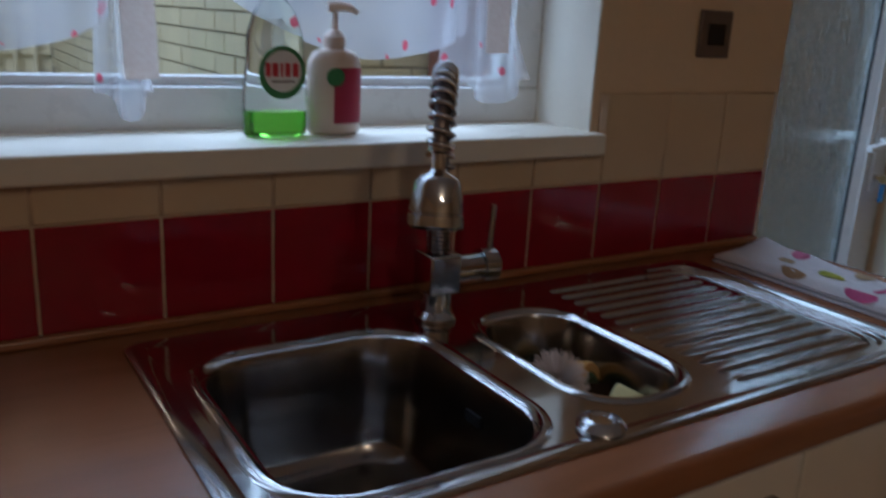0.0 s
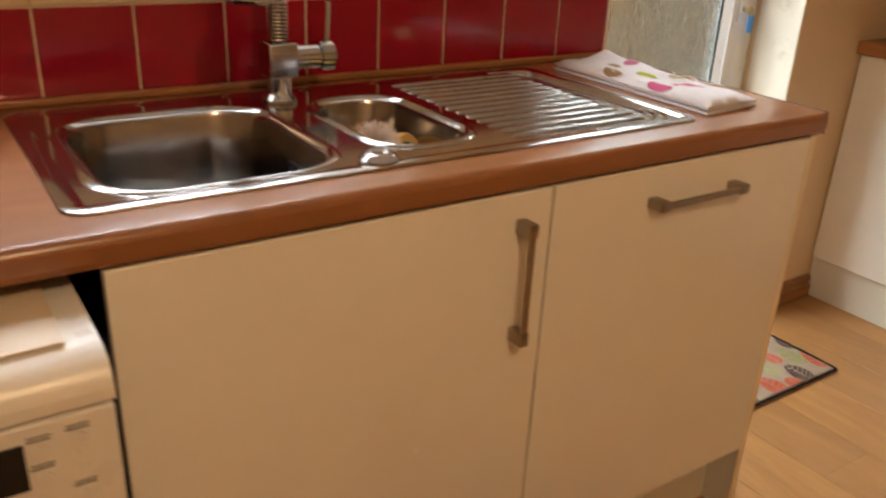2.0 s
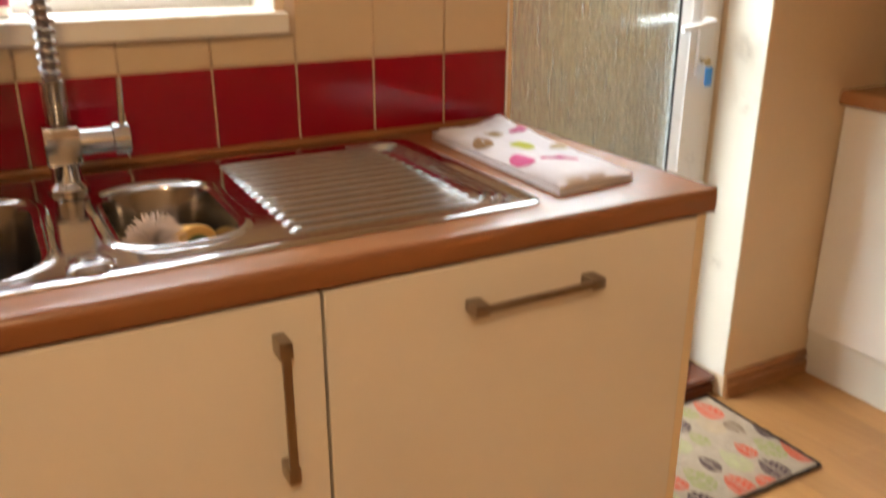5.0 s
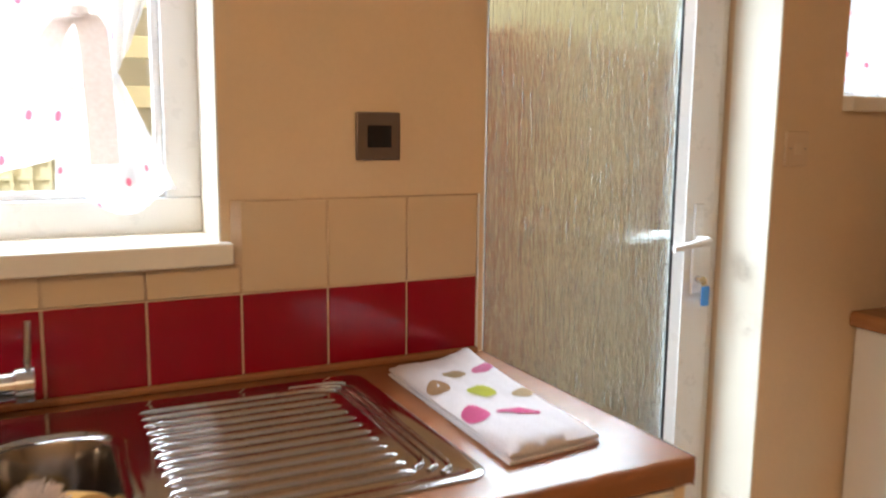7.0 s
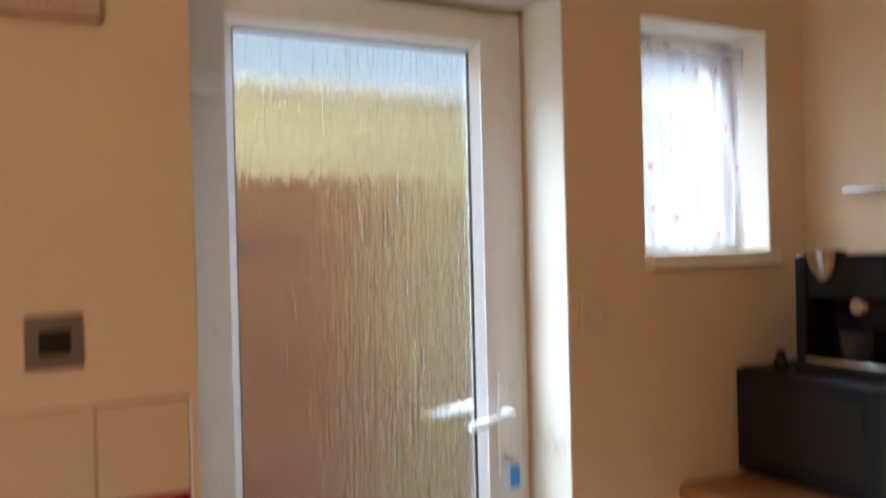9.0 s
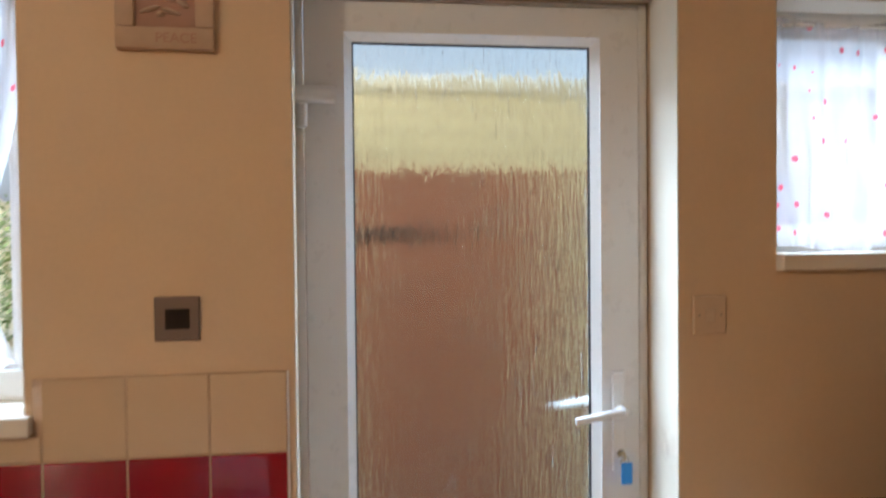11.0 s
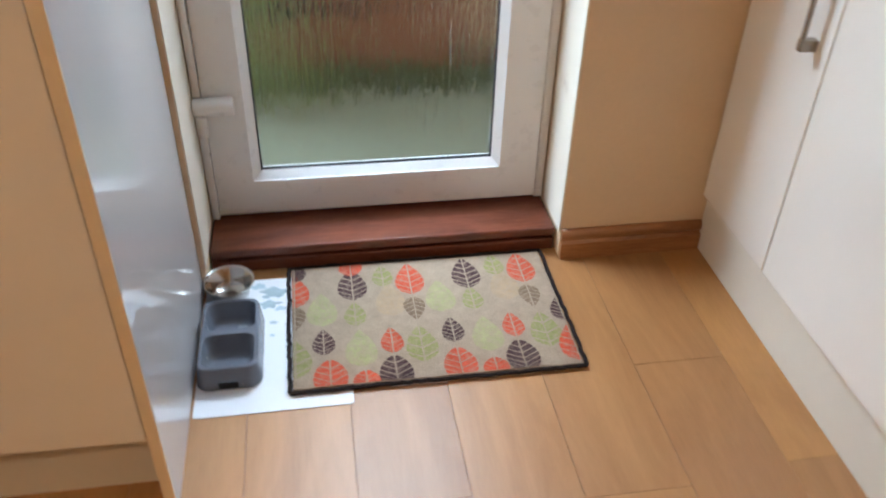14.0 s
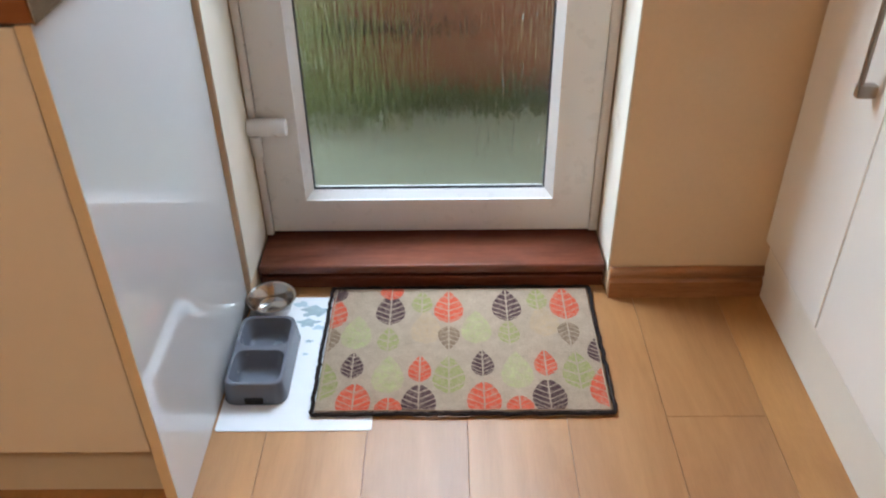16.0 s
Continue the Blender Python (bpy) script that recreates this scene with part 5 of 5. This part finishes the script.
jar = lathe([(0.010, 0.0), (0.016, 0.003), (0.018, 0.018), (0.013, 0.026), (0.009, 0.034), (0.012, 0.040), (0.006, 0.046)], (1.345, -0.070, ZM + 0.0005), 18)
solid("salt_shaker", jar, BLACK, "small black shaker on the microwave", "shaker", kind="object", smooth=60)
rl = thing("wall_rail", (1.56, -0.40, 1.56), "thin steel utensil rail on the side wall", "rail")
part("bar", rod((1.553, -0.095, 1.562), (1.553, -0.80, 1.562), 0.006, 12), STEEL, rl)
for ry in (-0.14, -0.75):
    part("bracket", rod((1.5845, ry, 1.562), (1.553, ry, 1.562), 0.005, 10), STEEL, rl)

# ceiling lamp that warms the room
cl = thing("ceiling_light", (-1.2, -2.1, CEILING), "warm glass dome ceiling lamp", "ceiling light")
part("rose", lathe([(0.09, -0.001), (0.09, -0.02), (0.06, -0.03)], (-1.2, -2.1, CEILING), 28), REVEAL, cl)
part("shade", lathe([(0.14, -0.032), (0.15, -0.04), (0.145, -0.07), (0.10, -0.105), (0.04, -0.12)], (-1.2, -2.1, CEILING), 32), GLOW, cl, "glowing warm glass dome")

# ---- outside ----
solid("ground", box(-40, 40, 0.27, 60, -0.25, -0.120), PATIO, "pale concrete patio and ground", "ground")
random.seed(11)
gs = bmesh.new()
for i in range(4200):
    x, y = random.uniform(-0.48, 4), random.uniform(1.19, 1.33)
    h = random.uniform(0.04, 0.15)
    a = random.uniform(0, math.pi)
    w = 0.006
    dx, dy = w * math.cos(a), w * math.sin(a)
    lx, ly = random.uniform(-0.05, 0.05), random.uniform(-0.05, 0.05)
    v = [gs.verts.new(p) for p in ((x - dx, y - dy, -0.12), (x + dx, y + dy, -0.12), (x + lx, y + ly, -0.12 + h))]
    gs.faces.new(v)
solid("grass_strip", gs, GRASS, "strip of rough grass along the garden path", "grass", kind="stuff", smooth=0)

gate = thing("garden_gate", (0.55, 1.3, -0.12), "red-brown timber garden gate with black strap hinges", "gate")
gx0, gx1, gy = 0.090, 0.940, 1.275
for i in range(6):
    a = gx0 + (gx1 - gx0) * i / 6
    part("board", box(a + 0.002, a + (gx1 - gx0) / 6 - 0.002, gy, gy + 0.022, -0.06, 1.690, 0.003, 2), GATE_WOOD, gate)
for z in (0.145, 1.440):
    part("strap_hinge", box(gx0, gx0 + 0.34, gy - 0.008, gy - 0.001, z, z + 0.05, 0.002, 1), BLACK_MATT, gate, "black iron strap hinge")
part("ledge", box(gx0, gx1, gy + 0.023, gy + 0.05, 0.14, 0.24, 0.002, 1), GATE_WOOD, gate)
part("ledge", box(gx0, gx1, gy + 0.023, gy + 0.05, 1.40, 1.50, 0.002, 1), GATE_WOOD, gate)
part("post", box(gx0 - 0.095, gx0 - 0.005, gy - 0.03, gy + 0.06, -0.12, 1.74, 0.005, 2), GATE_WOOD, gate)

fence = thing("fence_panel", (1.60, 1.3, -0.12), "red-brown timber fence panel against the brick wall", "fence")
for i in range(4):
    a = 1.375 + 0.128 * i
    part("board", box(a + 0.002, a + 0.126, gy, gy + 0.022, -0.08, 1.66, 0.003, 2), GATE_WOOD, fence)
for z in (0.20, 1.40):
    part("rail", box(1.375, 1.887, gy + 0.023, gy + 0.05, z, z + 0.08, 0.002, 1), GATE_WOOD, fence)

hd = bmesh.new()
random.seed(5)
for i in range(14000):
    x = random.uniform(-8.0, -1.0)
    z = random.uniform(-0.1, 1.45 + 0.35 * math.sin(2.1 * x) + random.uniform(-0.2, 0.2))
    y = 6.0 + random.uniform(-0.28, 0.2) + 0.1 * math.sin(4 * x)
    s = random.uniform(0.02, 0.045)
    nrm = Vector((random.gauss(0, 1), random.gauss(-0.6, 1), random.gauss(0.5, 1))).normalized()
    t = nrm.orthogonal().normalized()
    b = nrm.cross(t)
    p = Vector((x, y, z))
    hd.faces.new([hd.verts.new(q) for q in (p - t * s, p - b * s * 0.5, p + t * s, p + b * s * 0.5)])
sh = bmesh.new()
random.seed(17)
for i in range(1500):
    a = random.uniform(0, math.pi)
    p = Vector((-0.02 + 0.26 * math.cos(a) * random.random() ** 0.5, 1.16 + random.uniform(-0.10, 0.10), -0.12 + 0.60 * math.sin(a) * random.random() ** 0.5))
    s = random.uniform(0.012, 0.028)
    nrm = Vector((random.gauss(0, 1), random.gauss(-0.6, 1), random.gauss(0.5, 1))).normalized()
    t = nrm.orthogonal().normalized()
    b = nrm.cross(t)
    sh.faces.new([sh.verts.new(q) for q in (p - t * s, p - b * s * 0.5, p + t * s, p + b * s * 0.5)])
solid("garden_shrub", sh, HEDGE, "small leafy green shrub beside the gate", "shrub", kind="stuff", smooth=0)
hedge = solid("hedge", hd, HEDGE, "low light green garden shrubs by the trellis", "hedge", kind="stuff", smooth=0)

tr = thing("trellis_fence", (-4.0, 6.6, -0.12), "pale weathered timber trellis fence", "fence")
part("backing", box(-9.0, -0.20, 6.62, 6.64, -0.12, 1.75), TRELLIS, tr)
for i in range(58):
    part("upright", box(-9.0 + 0.15 * i, -8.97 + 0.15 * i, 6.58, 6.60, -0.12, 1.80, 0.002, 1), TRELLIS, tr)
for i in range(13):
    part("lath", box(-9.0, -0.20, 6.60, 6.62, -0.05 + 0.15 * i, -0.02 + 0.15 * i, 0.002, 1), TRELLIS, tr)

# buff brick garden wall; the nearest bricks are pieces
gw = thing("garden_wall", (1.8, 1.46, -0.12), "buff brick boundary wall", "wall", kind="structure")
WYF, C, BL = 1.36, 0.075, 0.225
part("mortar_core", box(-0.50, 5.4, WYF + 0.006, WYF + 0.21, -0.12, 1.98), MORTAR, gw)
part("coping", box(-0.52, 5.43, WYF - 0.03, WYF + 0.24, 1.98, 2.03, 0.008, 2), COPING, gw, "pale stone coping")
brick_me = mesh_of("brick", box(0.004, BL - 0.004, 0, 0.1, 0.004, C - 0.004, 0.003, 1), YELLOW_BRICK, None, 0)
rest = bmesh.new()
count = 0
for r in range(28):
    z = -0.12 + r * C
    x = -0.50 + (0.1125 if r % 2 else 0.0)
    while x < 5.3:
        if x > -0.80 and x < 1.4 and z > 0.5 and count < 280:
            b = new("brick", brick_me)
            b.parent = gw
            b.location = Vector((x, WYF + random.uniform(-0.002, 0.002), z)) - OFF[gw.name]
            count += 1
        else:
            box(x + 0.004, x + BL - 0.004, WYF, WYF + 0.1, z + 0.004, z + C - 0.004, bm=rest)
        x += BL
tagged(part("brickwork", rest, YELLOW_BRICK, gw, smooth=0), kind="stuff")

# the boundary wall turns and runs away from the house
rw = thing("return_wall", (-0.40, 4.0, -0.12), "buff brick boundary wall running down the garden", "wall", kind="structure")
part("mortar_core", box(-0.494, -0.29, WYF + 0.212, 6.4, -0.12, 1.98), MORTAR, rw)
part("coping", box(-0.52, -0.26, WYF + 0.242, 6.42, 1.98, 2.03, 0.008, 2), COPING, rw, "pale stone coping")
side = bmesh.new()
for r in range(28):
    z = -0.12 + r * C
    y = WYF + 0.214 + (0.1125 if r % 2 else 0.0)
    while y < 6.15:
        box(-0.502 + random.uniform(-0.002, 0.002), -0.40, y + 0.004, y + BL - 0.004, z + 0.004, z + C - 0.004, bm=side)
        y += BL
tagged(part("brickwork", side, YELLOW_BRICK, rw, smooth=0), kind="stuff")

# ---- tiles on the kitchen wall ----
P, G = 0.1497, 0.0036


def tile_mesh(name, w, h, material):
    return mesh_of(name, box(G / 2, w - G / 2, -0.0062, -0.0006, G / 2, h - G / 2, 0.0012, 1), material, None, 0)


tiles = thing("splashback", (-1.6, 0.0, H), "red and cream glazed tile splashback", "splashback", kind="structure")
RB, RT, WT = 0.9115, 1.0585, 1.2135
g = bmesh.new()
box(-3.29, -0.005, -0.0042, -0.0004, RB, RT + 0.0006, bm=g)
box(-3.29, WIN1[1] + 0.0145, -0.0042, -0.0004, RT + 0.0006, 1.1105, bm=g)
box(WIN1[1] + 0.0145, -0.005, -0.0042, -0.0004, RT + 0.0006, WT, bm=g)
part("grout", g, GROUT, tiles)
part("wooden_bead", box(-3.25, -0.006, -0.020, -0.0066, H + 0.0003, H + 0.013, 0.004, 3), WORKTOP, tiles, "walnut effect bead along the worktop")
part("tile_trim", box(-0.0048, -0.0012, -0.0072, -0.0004, RB, WT, 0.0008, 1), UPVC, tiles, "white plastic tile edge trim")
red_me = tile_mesh("red_tile", P, RT - RB, RED_TILE)
cream_me = tile_mesh("cream_tile", P, WT - RT, CREAM_TILE)
low_me = tile_mesh("cream_tile_cut", P, 1.1105 - RT, CREAM_TILE)
for i in range(21):
    x = -P * (i + 1)
    for me, z, nm in ((red_me, RB, "red_tile"), (cream_me if x > WIN1[1] + 0.0 else low_me, RT, "cream_tile")):
        ob = new(nm, me)
        ob.parent = tiles
        ob.location = Vector((x, 0, z)) - OFF[tiles.name]
        if i == 0:
            ob.scale.x = (P - 0.005) / P

# ---- floor planks ----
PW, PLN = 0.1908, 1.212
plank_me = mesh_of("plank", box(0.0004, PW - 0.0004, 0.0004, PLN - 0.0004, -0.008, 0.0, 0.0004, 1), OAK, None, 0)
x0 = 0.295
k0 = -18
starts = (0.12, 0.81, 0.41, 1.02, 0.60)
for k in range(k0, 8):
    xa = x0 + k * PW
    if xa > ROOM_E or xa < ROOM_W - PW:
        continue
    y = -PLN * 4 + {0: -0.610, 1: -0.05, 2: -0.640, 3: -0.340, -1: -0.25}.get(k, starts[k % 5])
    while y < 0.07:
        ya, yb, xb = max(y, ROOM_S), min(y + PLN, 0.074 if xa > -0.15 else -0.0005), min(xa + PW, ROOM_E)
        if yb - ya > 0.03 and xb > ROOM_W:
            full = yb - ya > PLN - 0.001 and xb - xa > PW - 0.001
            me = plank_me if full else mesh_of("plank_cut", box(0.0004, xb - xa - 0.0004, 0.0004, yb - ya - 0.0004, -0.008, 0.0, 0.0004, 1), OAK, None, 0)
            ob = new("plank", me)
            ob.parent = sub
            ob.location = (xa, ya, 0)
        y += PLN
